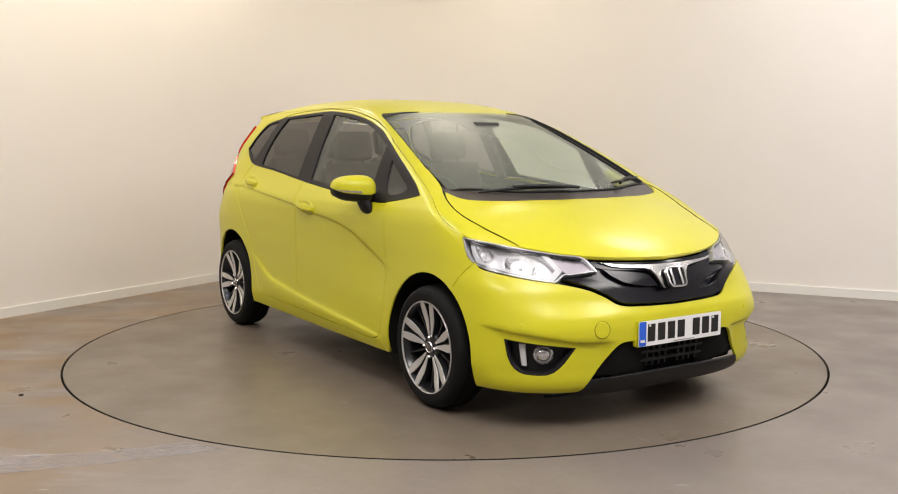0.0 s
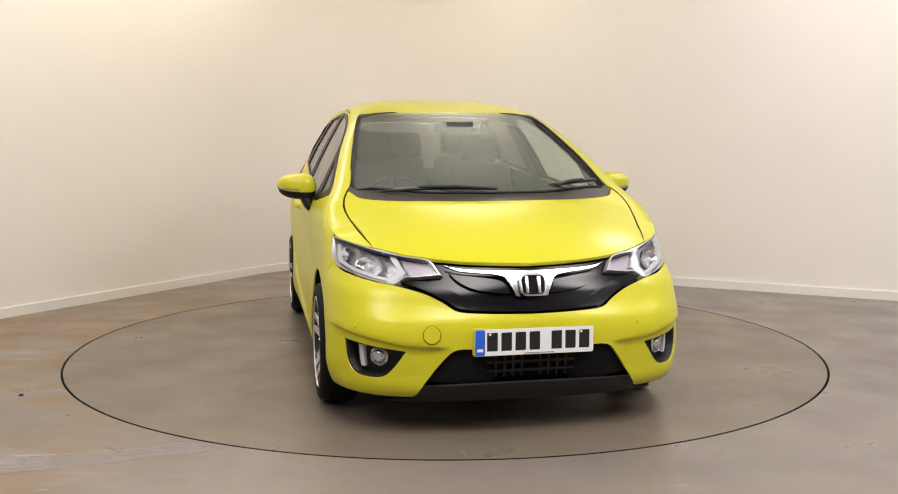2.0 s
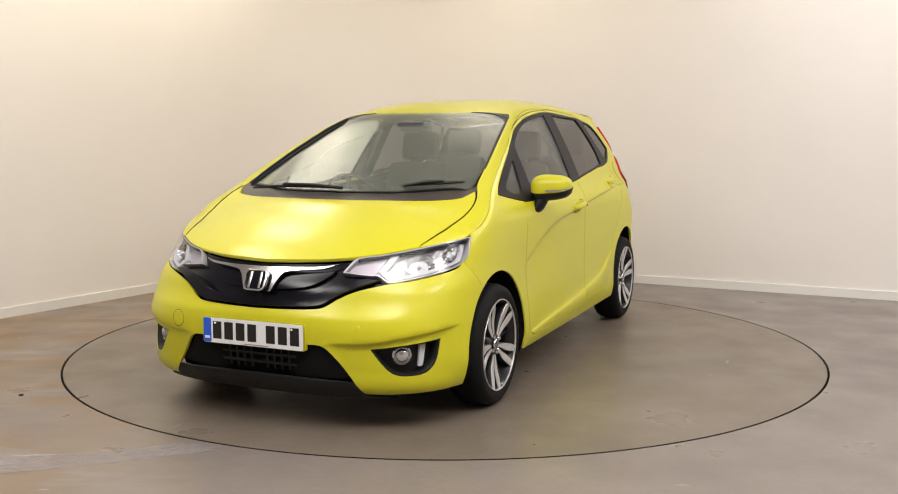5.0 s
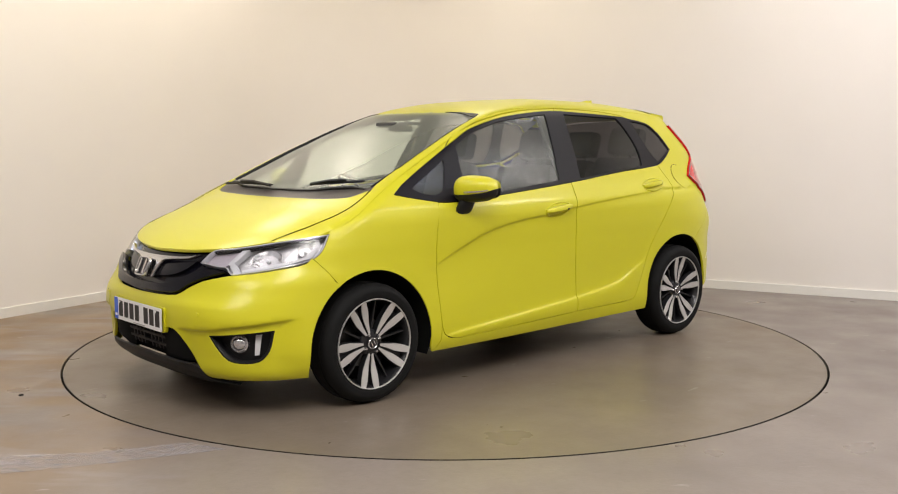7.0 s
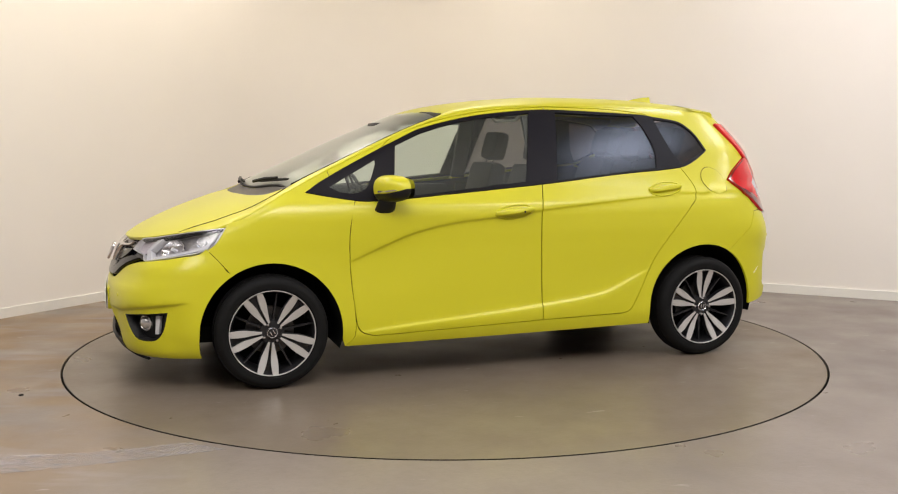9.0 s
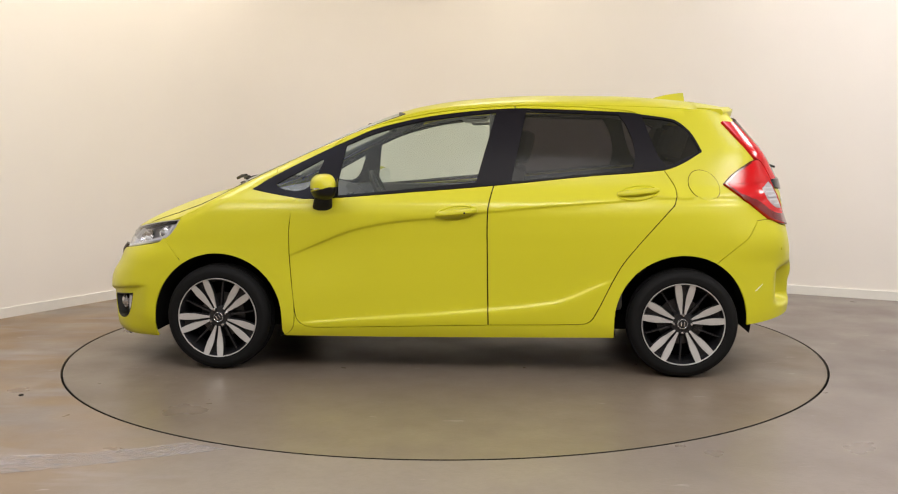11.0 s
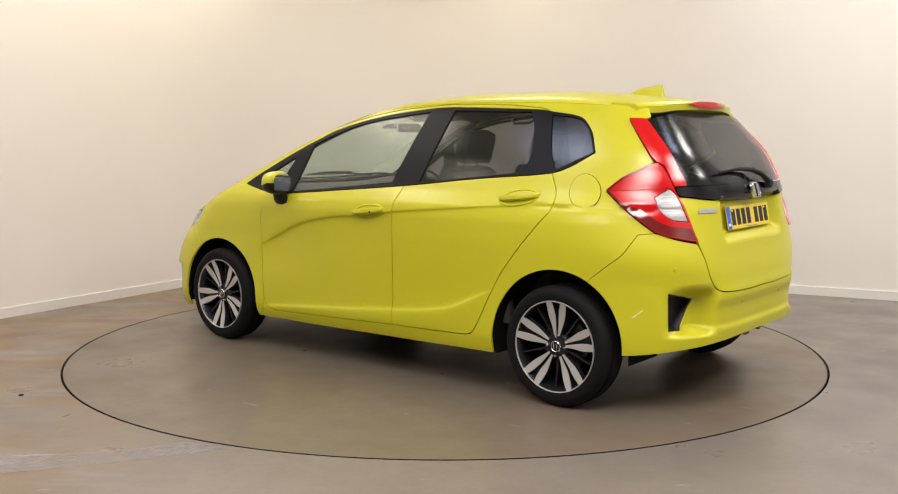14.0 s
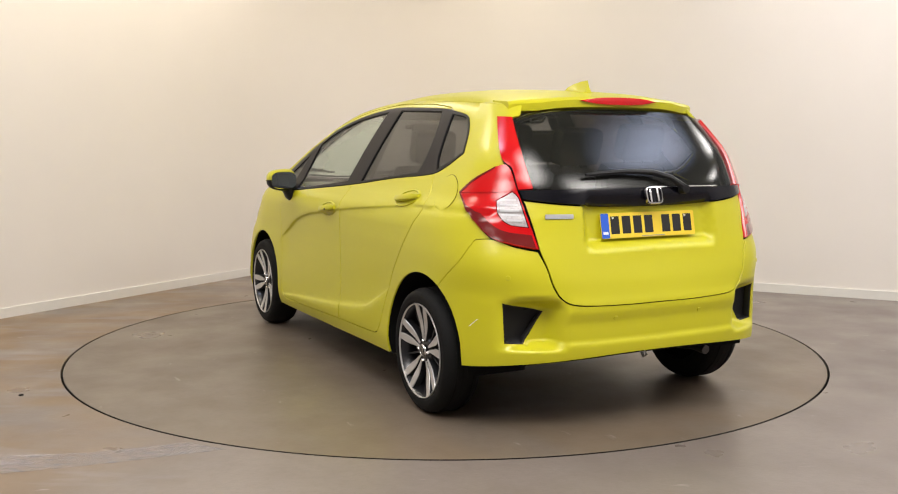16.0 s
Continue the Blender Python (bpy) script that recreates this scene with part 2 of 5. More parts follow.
def half_width(x, z):
    w = line(z, SIDE)
    k = line(x, BELT_TAPER)
    up = min(1.0, max(0.0, (z - 0.5) / 0.5))
    w *= 1 + (k - 1) * up
    w += crease(x, z)
    fade = min(1.0, max(0.0, (0.85 - z) / 0.25))
    return w + 0.013 * fade * math.exp(-((abs(x) - 1.25) / 0.35) ** 2)


def wall(s, z):
    """A point of the wall. s = x along the side (-1..1), and on round the nose (1..2) and the tail (-1..-2)."""
    if abs(s) <= 1:
        return (s, half_width(s, z), z)
    phi = math.radians(90 * (2 - abs(s)))
    if s > 0:
        a, b = line(z, NOSE) - 1.0, half_width(1.15, z)
        n1, n2 = line(z, [(0.2, 4.8), (0.5, 5.0), (0.62, 5.4), (0.7, 4.8), (0.85, 4.0), (1.0, 3.6)]), line(z, [(0.2, 3.1), (0.45, 2.9), (0.52, 2.5), (0.6, 1.95), (0.7, 1.62), (0.85, 1.7), (1.0, 2.2)])
    else:
        a, b = line(z, TAIL) - 1.0, half_width(-1.15, z)
        n1 = n2 = line(z, [(0.3, 3.7), (0.6, 3.9), (0.73, 4.4), (0.90, 3.75), (0.97, 3.75), (1.1, 4.4), (1.25, 6.0), (1.4, 6.0)])
    mix = min(1.0, (abs(s) - 1) / 0.12)
    b = half_width(math.copysign(1.0, s), z) * (1 - mix) + b * mix
    c, d = max(1e-9, math.cos(phi)), max(1e-9, math.sin(phi))
    lo, r = 0.0, 1.6
    for _ in range(26):
        mid = (lo + r) / 2
        if (mid * c / a) ** n1 + (mid * d / b) ** n2 > 1:
            r = mid
        else:
            lo = mid
    if s < -1.45:
        k = -s
        r *= 1 - 0.085 * ramp((k - 1.50) / 0.12) * ramp((1.71 - k) / 0.08) * ramp((z - 0.37) / 0.04) * ramp((0.61 - z) / 0.06)
    x = r * c
    if s > 1.4:
        led = line(s, [(1.42, 0.47), (1.50, 0.452), (1.60, 0.43), (1.70, 0.405), (1.80, 0.40)])
        r *= 1 - 0.018 * ramp((s - 1.42) / 0.08) * ramp((1.80 - s) / 0.06) * ramp((led + 0.006 - z) / 0.020) * ramp((z - 0.17) / 0.12)
        r *= 1 - 0.010 * ramp((s - 1.5) / 0.2) * ramp((z - 0.50) / 0.05) * ramp((0.66 - z) / 0.1)
        x = r * c
    if s < 0:
        y = r * d
        x -= 0.012 * ramp((0.58 - y) / 0.12) * ramp((z - 0.385) / 0.03) * ramp((0.54 - z) / 0.06)
        x -= 0.052 * ramp((0.37 - y) / 0.05) * ramp((z - 0.79) / 0.05) * ramp((1.02 - z) / 0.05)
        return (-1.0 - x, r * d, z)
    return (1.0 + x, r * d, z)


def edge_z(s):
    if abs(s) <= 1:
        return line(s, EDGE_SIDE)
    if s > 1:
        phi = 90 * (2 - s)
        zn = line(phi, EDGE_NOSE)
        # along the wing the side's edge holds
        z = zn
        for _ in range(6):
            x = wall(s, z)[0]
            zs = line(x, EDGE_SIDE)
            z = max(zn, zs) if x < 1.5 else zn
        return z
    return line(wall(s, 1.41)[0], EDGE_SIDE)


def lid_table(n=160):
    out = []
    for i in range(n + 1):
        s = -2 + 4 * i / n
        out.append(wall(s, edge_z(s)))
    return sorted((p[0], p[1], p[2]) for p in out)


LID = lid_table()


def lid(x, y):
    """A point of the bonnet, windscreen and roof."""
    i = 0
    x = max(LID[0][0], min(LID[-1][0], x))
    lo, hi = 0, len(LID) - 1
    while hi - lo > 1:
        mid = (lo + hi) // 2
        if LID[mid][0] <= x:
            lo = mid
        else:
            hi = mid
    a, b = LID[lo], LID[hi]
    t = 0 if b[0] == a[0] else (x - a[0]) / (b[0] - a[0])
    ye, ze = a[1] + (b[1] - a[1]) * t, a[2] + (b[2] - a[2]) * t
    zc = line(x, SPINE)
    k = min(1.0, abs(y) / max(ye, 1e-4))
    p = line(x, [(-1.7, 3.4), (-1.0, 3.8), (0.0, 3.6), (0.3, 2.8), (0.5, 2.4), (1.2, 2.4), (1.4, 2.8), (1.9, 2.6)])
    return (x, y, ze + max(0.0, zc - ze) * (1 - k ** p))
# ---------------------------------------------------------------- building helpers


def mesh_object(name, bm, mat, parent=None, label="", smooth=True, recalc=True):
    if recalc:
        bmesh.ops.recalc_face_normals(bm, faces=bm.faces[:])
    me = bpy.data.meshes.new(name)
    bm.to_mesh(me)
    bm.free()
    me.materials.append(mat)
    for p in me.polygons:
        p.use_smooth = smooth
    if smooth:
        me.set_sharp_from_angle(angle=radians(38))
    ob = new(name, me)
    if parent:
        ob.parent = parent
    if label:
        ob["label"] = label
    return ob


def part(name, bm, mat, parent, label="", smooth=True):
    return mesh_object(name, bm, mat, parent, label, smooth)


def bm_box(bm, cx, cy, cz, sx, sy, sz, bevel=0.0, m=None, seg=2):
    made = bmesh.ops.create_cube(bm, size=1.0)["verts"]
    for v in made:
        v.co = Vector((cx + v.co.x * sx, cy + v.co.y * sy, cz + v.co.z * sz))
    if bevel:
        edges = list({e for v in made for e in v.link_edges})
        res = bmesh.ops.bevel(bm, geom=edges, offset=bevel, segments=seg, profile=0.6, affect="EDGES")
        made = list({v for f in res["faces"] for v in f.verts} | {v for v in made if v.is_valid})
    if m is not None:
        bmesh.ops.transform(bm, matrix=m, verts=made)
    return bm


def box(cx, cy, cz, sx, sy, sz, bevel=0.0, m=None, seg=2):
    return bm_box(bmesh.new(), cx, cy, cz, sx, sy, sz, bevel, m, seg)


def lathe(profile, n=48, axis="y", closed=False):
    """Turns (radius, offset along the axis) pairs round the y (or z) axis."""
    bm = bmesh.new()
    rings = []
    for i in range(n):
        a = 2 * math.pi * i / n
        c, s = math.cos(a), math.sin(a)
        rings.append([bm.verts.new((r * c, o, r * s) if axis == "y" else (r * c, r * s, o)) for r, o in profile])
    k = len(profile)
    for i in range(n):
        a, b = rings[i], rings[(i + 1) % n]
        for j in range(k if closed else k - 1):
            bm.faces.new((a[j], b[j], b[(j + 1) % k], a[(j + 1) % k]))
    bmesh.ops.remove_doubles(bm, verts=bm.verts[:], dist=1e-5)
    return bm


def tube(points, r, n=8, taper=None):
    """A round bar along points."""
    bm = bmesh.new()
    pts = [Vector(p) for p in points]
    rings = []
    for i, p in enumerate(pts):
        d = (pts[min(i + 1, len(pts) - 1)] - pts[max(i - 1, 0)]).normalized()
        up = Vector((0, 0, 1)) if abs(d.z) < 0.9 else Vector((1, 0, 0))
        a = d.cross(up).normalized()
        b = d.cross(a)
        rr = r if taper is None else r * taper[i]
        rings.append([bm.verts.new(p + (a * math.cos(2 * math.pi * k / n) + b * math.sin(2 * math.pi * k / n)) * rr) for k in range(n)])
    for i in range(len(rings) - 1):
        for k in range(n):
            bm.faces.new((rings[i][k], rings[i][(k + 1) % n], rings[i + 1][(k + 1) % n], rings[i + 1][k]))
    bm.faces.new(rings[0])
    bm.faces.new(rings[-1])
    return bm


def smooth_outline(poly, step=0.02, closed=True):
    """Runs a smooth curve through the gentle bends of an outline and keeps its sharp corners."""
    n = len(poly)
    pts = [Vector(p) for p in poly]
    sharp = []
    for i in range(n):
        a, b, c = pts[i - 1], pts[i], pts[(i + 1) % n]
        u, v = (b - a), (c - b)
        ang = abs(math.degrees(math.atan2(u.x * v.y - u.y * v.x, u.dot(v))))
        sharp.append(ang > 48)
    out = []
    for i in range(n):
        p0, p1, p2, p3 = pts[i - 1], pts[i], pts[(i + 1) % n], pts[(i + 2) % n]
        m1 = (p2 - p1) if sharp[i] else (p2 - p0) * 0.5
        m2 = (p2 - p1) if sharp[(i + 1) % n] else (p3 - p1) * 0.5
        ln = (p2 - p1).length
        m1 = m1.normalized() * min(m1.length, ln) if m1.length > 0 else m1
        m2 = m2.normalized() * min(m2.length, ln) if m2.length > 0 else m2
        k = max(1, int(ln / step))
        for j in range(k):
            t = j / k
            out.append(p1 * (2 * t ** 3 - 3 * t ** 2 + 1) + m1 * (t ** 3 - 2 * t ** 2 + t) + p2 * (-2 * t ** 3 + 3 * t ** 2) + m2 * (t ** 3 - t ** 2))
    return [(p.x, p.y) for p in out]


def grow(poly, d):
    """Moves a closed outline outwards by d (inwards where d is negative)."""
    n = len(poly)
    area = sum(poly[i][0] * poly[(i + 1) % n][1] - poly[(i + 1) % n][0] * poly[i][1] for i in range(n))
    sg = 1 if area > 0 else -1
    out = []
    for i in range(n):
        a, b, c = Vector(poly[i - 1]), Vector(poly[i]), Vector(poly[(i + 1) % n])
        u, v = (b - a).normalized(), (c - b).normalized()
        nu, nv = Vector((u.y, -u.x)) * sg, Vector((v.y, -v.x)) * sg
        m = nu + nv
        k = max(0.5, m.dot(nu) / max(m.length, 1e-6)) if m.length > 1e-6 else 1
        m = m.normalized() if m.length > 1e-6 else nu
        p = b + m * d / k
        out.append((p.x, p.y))
    return out


def inside(pts, poly):
    p = np.asarray(poly)
    q = np.asarray(pts)
    x, y = q[:, 0][:, None], q[:, 1][:, None]
    x0, y0 = p[:, 0][None], p[:, 1][None]
    x1, y1 = np.roll(p[:, 0], -1)[None], np.roll(p[:, 1], -1)[None]
    hit = ((y0 > y) != (y1 > y)) & (x < (x1 - x0) * (y - y0) / np.where(y1 == y0, 1e-12, y1 - y0) + x0)
    return hit.sum(1) % 2 == 1


STRETCH = 1.45


def to_flat(s):
    return s if abs(s) <= 1 else math.copysign(1 + (abs(s) - 1) * STRETCH, s)


def from_flat(q):
    return q if abs(q) <= 1 else math.copysign(1 + (abs(q) - 1) / STRETCH, q)


def wall_at(q, z):
    s = max(-2.0, min(2.0, from_flat(q)))
    return Vector(wall(s, z))


def lid_at(x, y):
    return Vector(lid(x, y))


def face_normal(at, u, v, flip):
    e = 0.004
    n = (at(u + e, v) - at(u - e, v)).cross(at(u, v + e) - at(u, v - e))
    if n.length < 1e-12:
        return Vector((1, 0, 0))
    n.normalize()
    return n * flip


def wall_normal(q, z):
    s = from_flat(q)
    if abs(s) > 1.995:
        q = to_flat(math.copysign(1.995, s))
    n = face_normal(wall_at, q, z, -1)
    if abs(s) > 1.96:
        n.y *= (2 - abs(s)) / 0.04
        n.normalize()
    ez = edge_z(max(-2, min(2, s)))
    if s > -1.3:
        n = soften(n, s, ez, ez - z)
    return n


def edge_normal(s, ez):
    p = wall(s, ez)
    a = face_normal(wall_at, to_flat(s), ez - 0.01, -1)
    b = face_normal(lid_at, min(p[0], 1.90), p[1] * 0.95, 1)
    return (a + b).normalized()


def soften(n, s, ez, far, reach=0.06):
    w = ramp(1 - far / reach)
    if w <= 0 or s > 1.34:
        return n
    return (n * (1 - w) + edge_normal(s, ez) * w).normalized()


def lid_normal(x, y):
    n = face_normal(lid_at, min(max(x, LID[0][0] + 0.01), 1.945), y, 1)
    if x > -1.3:
        for s, px, py, pz in LID_S:
            if px >= x:
                far = abs(py) - abs(y)
                e = soften(Vector((n.x, n.y, n.z)) if y >= 0 else Vector((n.x, -n.y, n.z)), s, pz, far)
                return e if y >= 0 else Vector((e.x, -e.y, e.z))
    return n


LID_S = []
for _i in range(161):
    _s = -2 + 4 * _i / 160
    LID_S.append((_s, *wall(_s, edge_z(_s))))
LID_S.sort(key=lambda r: r[1])


def panel(kind, poly, without=(), gap=0.0034, offset=0.0, step=0.035, fold=0.014, side=1, raw=False, guides=()):
    """A piece of the body's surface inside an outline, with folded edges. kind: wall (s, z) or lid (x, y).
    Returns positions, normals and faces."""
    at, nm = (wall_at, wall_normal) if kind == "wall" else (lid_at, lid_normal)
    conv = (lambda p: (to_flat(p[0]), p[1])) if kind == "wall" else (lambda p: p)
    base = [conv(p) for p in poly]
    outer = base if raw else smooth_outline(base, step * 0.6)
    outer = grow(outer, -gap) if gap else outer
    if kind == "wall":
        lim = to_flat(2.0)
        outer = [(max(-lim, min(lim, q)) if abs(q) < lim - 0.012 else math.copysign(lim, q), z) for q, z in outer]
    else:
        outer = [(x, 0.0 if abs(y) < 0.007 else y) for x, y in outer]
    holes = [grow(smooth_outline([conv(p) for p in h], step * 0.6), gap) for h in without]
    pts = [Vector(p) for p in outer]
    edges = [(i, (i + 1) % len(outer)) for i in range(len(outer))]
    for h in holes:
        k = len(pts)
        pts += [Vector(p) for p in h]
        edges += [(k + i, k + (i + 1) % len(h)) for i in range(len(h))]
    o = np.array(outer)
    xs, ys = np.arange(o[:, 0].min(), o[:, 0].max(), step), np.arange(o[:, 1].min(), o[:, 1].max(), step)
    g = np.array([(x + (step / 2 if j % 2 else 0), y) for j, y in enumerate(ys) for x in xs])
    ok = inside(g, outer) & inside(g, grow(outer, -step * 0.45))
    for h in holes:
        ok &= ~inside(g, grow(h, step * 0.45))
    # rows of points along creases, so that the mesh bends there
    room = grow(outer, -step * 0.3)
    near = np.zeros(len(g), bool)
    for run in guides:
        q = np.array([conv(p) for p in run])
        fit = inside(q, outer) & inside(q, room)
        for h in holes:
            fit &= ~inside(q, grow(h, step * 0.3))
        for a in range(len(q)):
            if fit[a]:
                near |= np.hypot(g[:, 0] - q[a, 0], g[:, 1] - q[a, 1]) < step * 0.55
                if a and fit[a - 1]:
                    edges.append((len(pts) - 1, len(pts)))
                pts.append(Vector((float(q[a, 0]), float(q[a, 1]))))
    ok &= ~near
    pts += [Vector(p) for p in g[ok]]
    vs, _, fs, _, _, _ = geometry.delaunay_2d_cdt(pts, edges, [], 0, 1e-5)
    flat = np.array([(v.x, v.y) for v in vs])
    tri = np.array([list(f) for f in fs if len(f) == 3])
    mid = flat[tri].mean(1)
    keep = inside(mid, outer)
    for h in holes:
        keep &= ~inside(mid, h)
    tri = tri[keep]
    used = sorted(set(tri.ravel().tolist()))
    idx = {v: i for i, v in enumerate(used)}
    pos, nor, faces = [], [], []
    for v in used:
        p, n = at(*flat[v]), nm(*flat[v])
        pos.append(p + n * offset)
        nor.append(n)
    for t in tri:
        a, b, c = (idx[int(v)] for v in t)
        if (pos[b] - pos[a]).cross(pos[c] - pos[a]).dot(nor[a]) < 0:
            b, c = c, b
        faces.append((a, b, c))
    if fold:
        count = {}
        for f in faces:
            for i in range(3):
                count[(f[i], f[(i + 1) % 3])] = 1
        ring = {}
        for a, b in list(count):
            if (b, a) in count:
                continue
            if abs(pos[a].y) < 0.004 and abs(pos[b].y) < 0.004:
                continue
            t = (pos[b] - pos[a]).normalized()
            out = t.cross(nor[a])
            k = len(pos)
            for v in (a, b):
                pos.append(pos[v].copy())
                nor.append((out + nor[v] * 0.5).normalized())
            for v in (a, b):
                pos.append(pos[v] - nor[v] * fold - out * 0.001)
                nor.append(out)
            faces.append((k, k + 2, k + 3))
            faces.append((k, k + 3, k + 1))
    if side < 0:
        pos = [Vector((p.x, -p.y, p.z)) for p in pos]
        nor = [Vector((n.x, -n.y, n.z)) for n in nor]
        faces = [tuple(reversed(f)) for f in faces]
    return pos, nor, faces


def crease_runs():
    """Lines along both creases of the body's side."""
    runs = []
    for table, offs in ((CREASE, (-0.004, 0.004, 0.014)), (LOW_CREASE, (-0.006, 0.005, 0.016))):
        for o in offs:
            x0, x1 = table[0][0], table[-1][0]
            n = int((x1 - x0) / 0.015)
            runs.append([(x0 + (x1 - x0) * i / n, line(x0 + (x1 - x0) * i / n, table) - o) for i in range(n + 1)])
    return runs


def skin(name, pieces, mat, parent, label=""):
    """One mesh of several panels, with the surface's own normals."""
    pos, nor, faces = [], [], []
    for p, n, f in pieces:
        k = len(pos)
        pos += p
        nor += n
        faces += [tuple(i + k for i in t) for t in f]
    me = bpy.data.meshes.new(name)
    me.from_pydata([tuple(p) for p in pos], [], faces)
    me.materials.append(mat)
    for p in me.polygons:
        p.use_smooth = True
    me.normals_split_custom_set_from_vertices([tuple(n) for n in nor])
    ob = new(name, me)
    ob.parent = parent
    if label:
        ob["label"] = label
    return ob


def mirrored(p):
    pos, nor, faces = p
    return [Vector((v.x, -v.y, v.z)) for v in pos], [Vector((n.x, -n.y, n.z)) for n in nor], [tuple(reversed(f)) for f in faces]
# ---------------------------------------------------------------- the car
car = tagged(new("car"), "bright yellow five-door hatchback parked on the turntable", "car")
AXLE = 1.265
TYRE = 0.2925


def arch(sign, r, zc, n=24, grow_by=0.0):
    """The wheel opening in wall coordinates."""
    out = []
    for i in range(n + 1):
        a = math.pi * i / n
        x, z = AXLE + (r + grow_by) * math.cos(a), zc + (r + grow_by) * math.sin(a)
        out.append((x, z))
    out = [(out[0][0] + 0.004, 0.0)] + out + [(out[-1][0] - 0.004, 0.0)]
    res = []
    for x, z in out:
        if x <= 1:
            res.append((sign * x, z))
        else:
            lo, hi = 1.0, 1.9
            for _ in range(30):
                mid = (lo + hi) / 2
                if wall(mid, max(z, 0.16))[0] < x:
                    lo = mid
                else:
                    hi = mid
            res.append((sign * lo, z))
    return res


ARCH_F, ARCH_R = arch(1, 0.360, 0.287), arch(-1, 0.362, 0.296)
HEAD = [(1.347, 0.831), (1.43, 0.817), (1.54, 0.792), (1.64, 0.769), (1.716, 0.753), (1.755, 0.695), (1.68, 0.683), (1.655, 0.681), (1.632, 0.655), (1.58, 0.664), (1.50, 0.684), (1.42, 0.708), (1.375, 0.748)]
DLO = [(1.062, 0.998), (0.824, 0.955), (0.70, 0.952), (0.579, 0.959), (0.354, 0.976), (-0.254, 1.025), (-0.75, 1.075), (-1.147, 1.111), (-1.23, 1.147), (-1.318, 1.207), (-1.297, 1.312), (-1.24, 1.377), (-1.06, 1.407), (-0.95, 1.419), (-0.38, 1.441), (-0.085, 1.422), (0.176, 1.385), (0.421, 1.324), (0.55, 1.268), (0.64, 1.228), (0.857, 1.122)]
GLASS_F = [(0.567, 1.238), (0.408, 1.305), (0.181, 1.366), (-0.067, 1.401), (-0.256, 1.420), (-0.155, 1.038), (0.352, 0.988), (0.612, 0.965)]
GLASS_Q = [(0.948, 1.024), (0.866, 1.069), (0.690, 1.163), (0.69, 1.144), (0.745, 1.026), (0.803, 0.990), (0.90, 0.997)]
GLASS_R = [(-0.423, 1.425), (-0.93, 1.407), (-0.975, 1.334), (-1.01, 1.199), (-0.995, 1.108), (-0.345, 1.043)]
GLASS_RQ = [(-1.065, 1.392), (-1.232, 1.368), (-1.290, 1.305), (-1.310, 1.208), (-1.155, 1.124), (-1.12, 1.19)]
DOOR_F = [(0.824, 0.955), (0.857, 0.81), (0.861, 0.661), (0.852, 0.512), (0.836, 0.362), (0.82, 0.29), (0.78, 0.258), (0.717, 0.247), (0.27, 0.259), (-0.228, 0.274), (-0.222, 0.6), (-0.222, 0.887), (-0.25, 1.02), (-0.30, 1.2), (-0.363, 1.46), (-0.006, 1.434), (0.313, 1.375), (0.521, 1.308), (0.605, 1.264), (0.655, 1.21), (0.72, 1.08)]
DOOR_R = [(-0.228, 0.274), (-0.718, 0.284), (-0.775, 0.302), (-0.816, 0.366), (-0.955, 0.626), (-1.130, 0.886), (-1.162, 0.934), (-1.174, 1.015), (-1.140, 1.108), (-1.09, 1.25), (-1.068, 1.40), (-0.995, 1.426), (-0.735, 1.451), (-0.363, 1.46), (-0.30, 1.2), (-0.25, 1.02), (-0.222, 0.887), (-0.222, 0.6)]
TAIL_LOW = [(-1.359, 1.033), (-1.408, 1.089), (-1.49, 1.152), (-1.517, 1.162), (-1.535, 1.142), (-1.560, 1.051), (-1.578, 0.987), (-1.602, 0.892), (-1.622, 0.804), (-1.558, 0.821), (-1.497, 0.848), (-1.438, 0.918), (-1.391, 0.984)]
TAIL_UP = [(-1.452, 1.365), (-1.515, 1.360), (-1.560, 1.22), (-1.603, 1.056), (-1.561, 1.051), (-1.537, 1.145), (-1.515, 1.164), (-1.501, 1.19)]
REVERSE = [(-1.501, 1.004), (-1.544, 1.043), (-1.561, 1.022), (-1.591, 0.899), (-1.541, 0.910), (-1.510, 0.949)]
FOG = [(1.50, 0.412), (1.68, 0.380), (1.652, 0.315), (1.625, 0.272), (1.59, 0.260), (1.54, 0.270), (1.513, 0.32)]
VENT = [(-1.529, 0.580), (-1.632, 0.537), (-1.579, 0.400), (-1.534, 0.406)]


def edge_run(a, b, n):
    return [(a + (b - a) * i / n, edge_z(a + (b - a) * i / n)) for i in range(n + 1)]


def lid_edge(x0, x1, n):
    """The lid's own edge between two lengths, as (x, y)."""
    rows = [(px, py) for _, px, py, _ in LID_S]
    xs, ys = [r[0] for r in rows], [r[1] for r in rows]
    out = []
    for i in range(n + 1):
        x = x0 + (x1 - x0) * i / n
        out.append((x, float(np.interp(x, xs, ys))))
    return out


def both(fn):
    return [fn(1), mirrored(fn(1))]


def width_at(x, z):
    """Half the body's width at a length and height."""
    if abs(x) <= 1:
        return half_width(x, z)
    lo, hi = 1.0, 1.95
    for _ in range(24):
        mid = (lo + hi) / 2
        if abs(wall(math.copysign(mid, x), z)[0]) < abs(x):
            lo = mid
        else:
            hi = mid
    return wall(math.copysign(lo, x), z)[1]


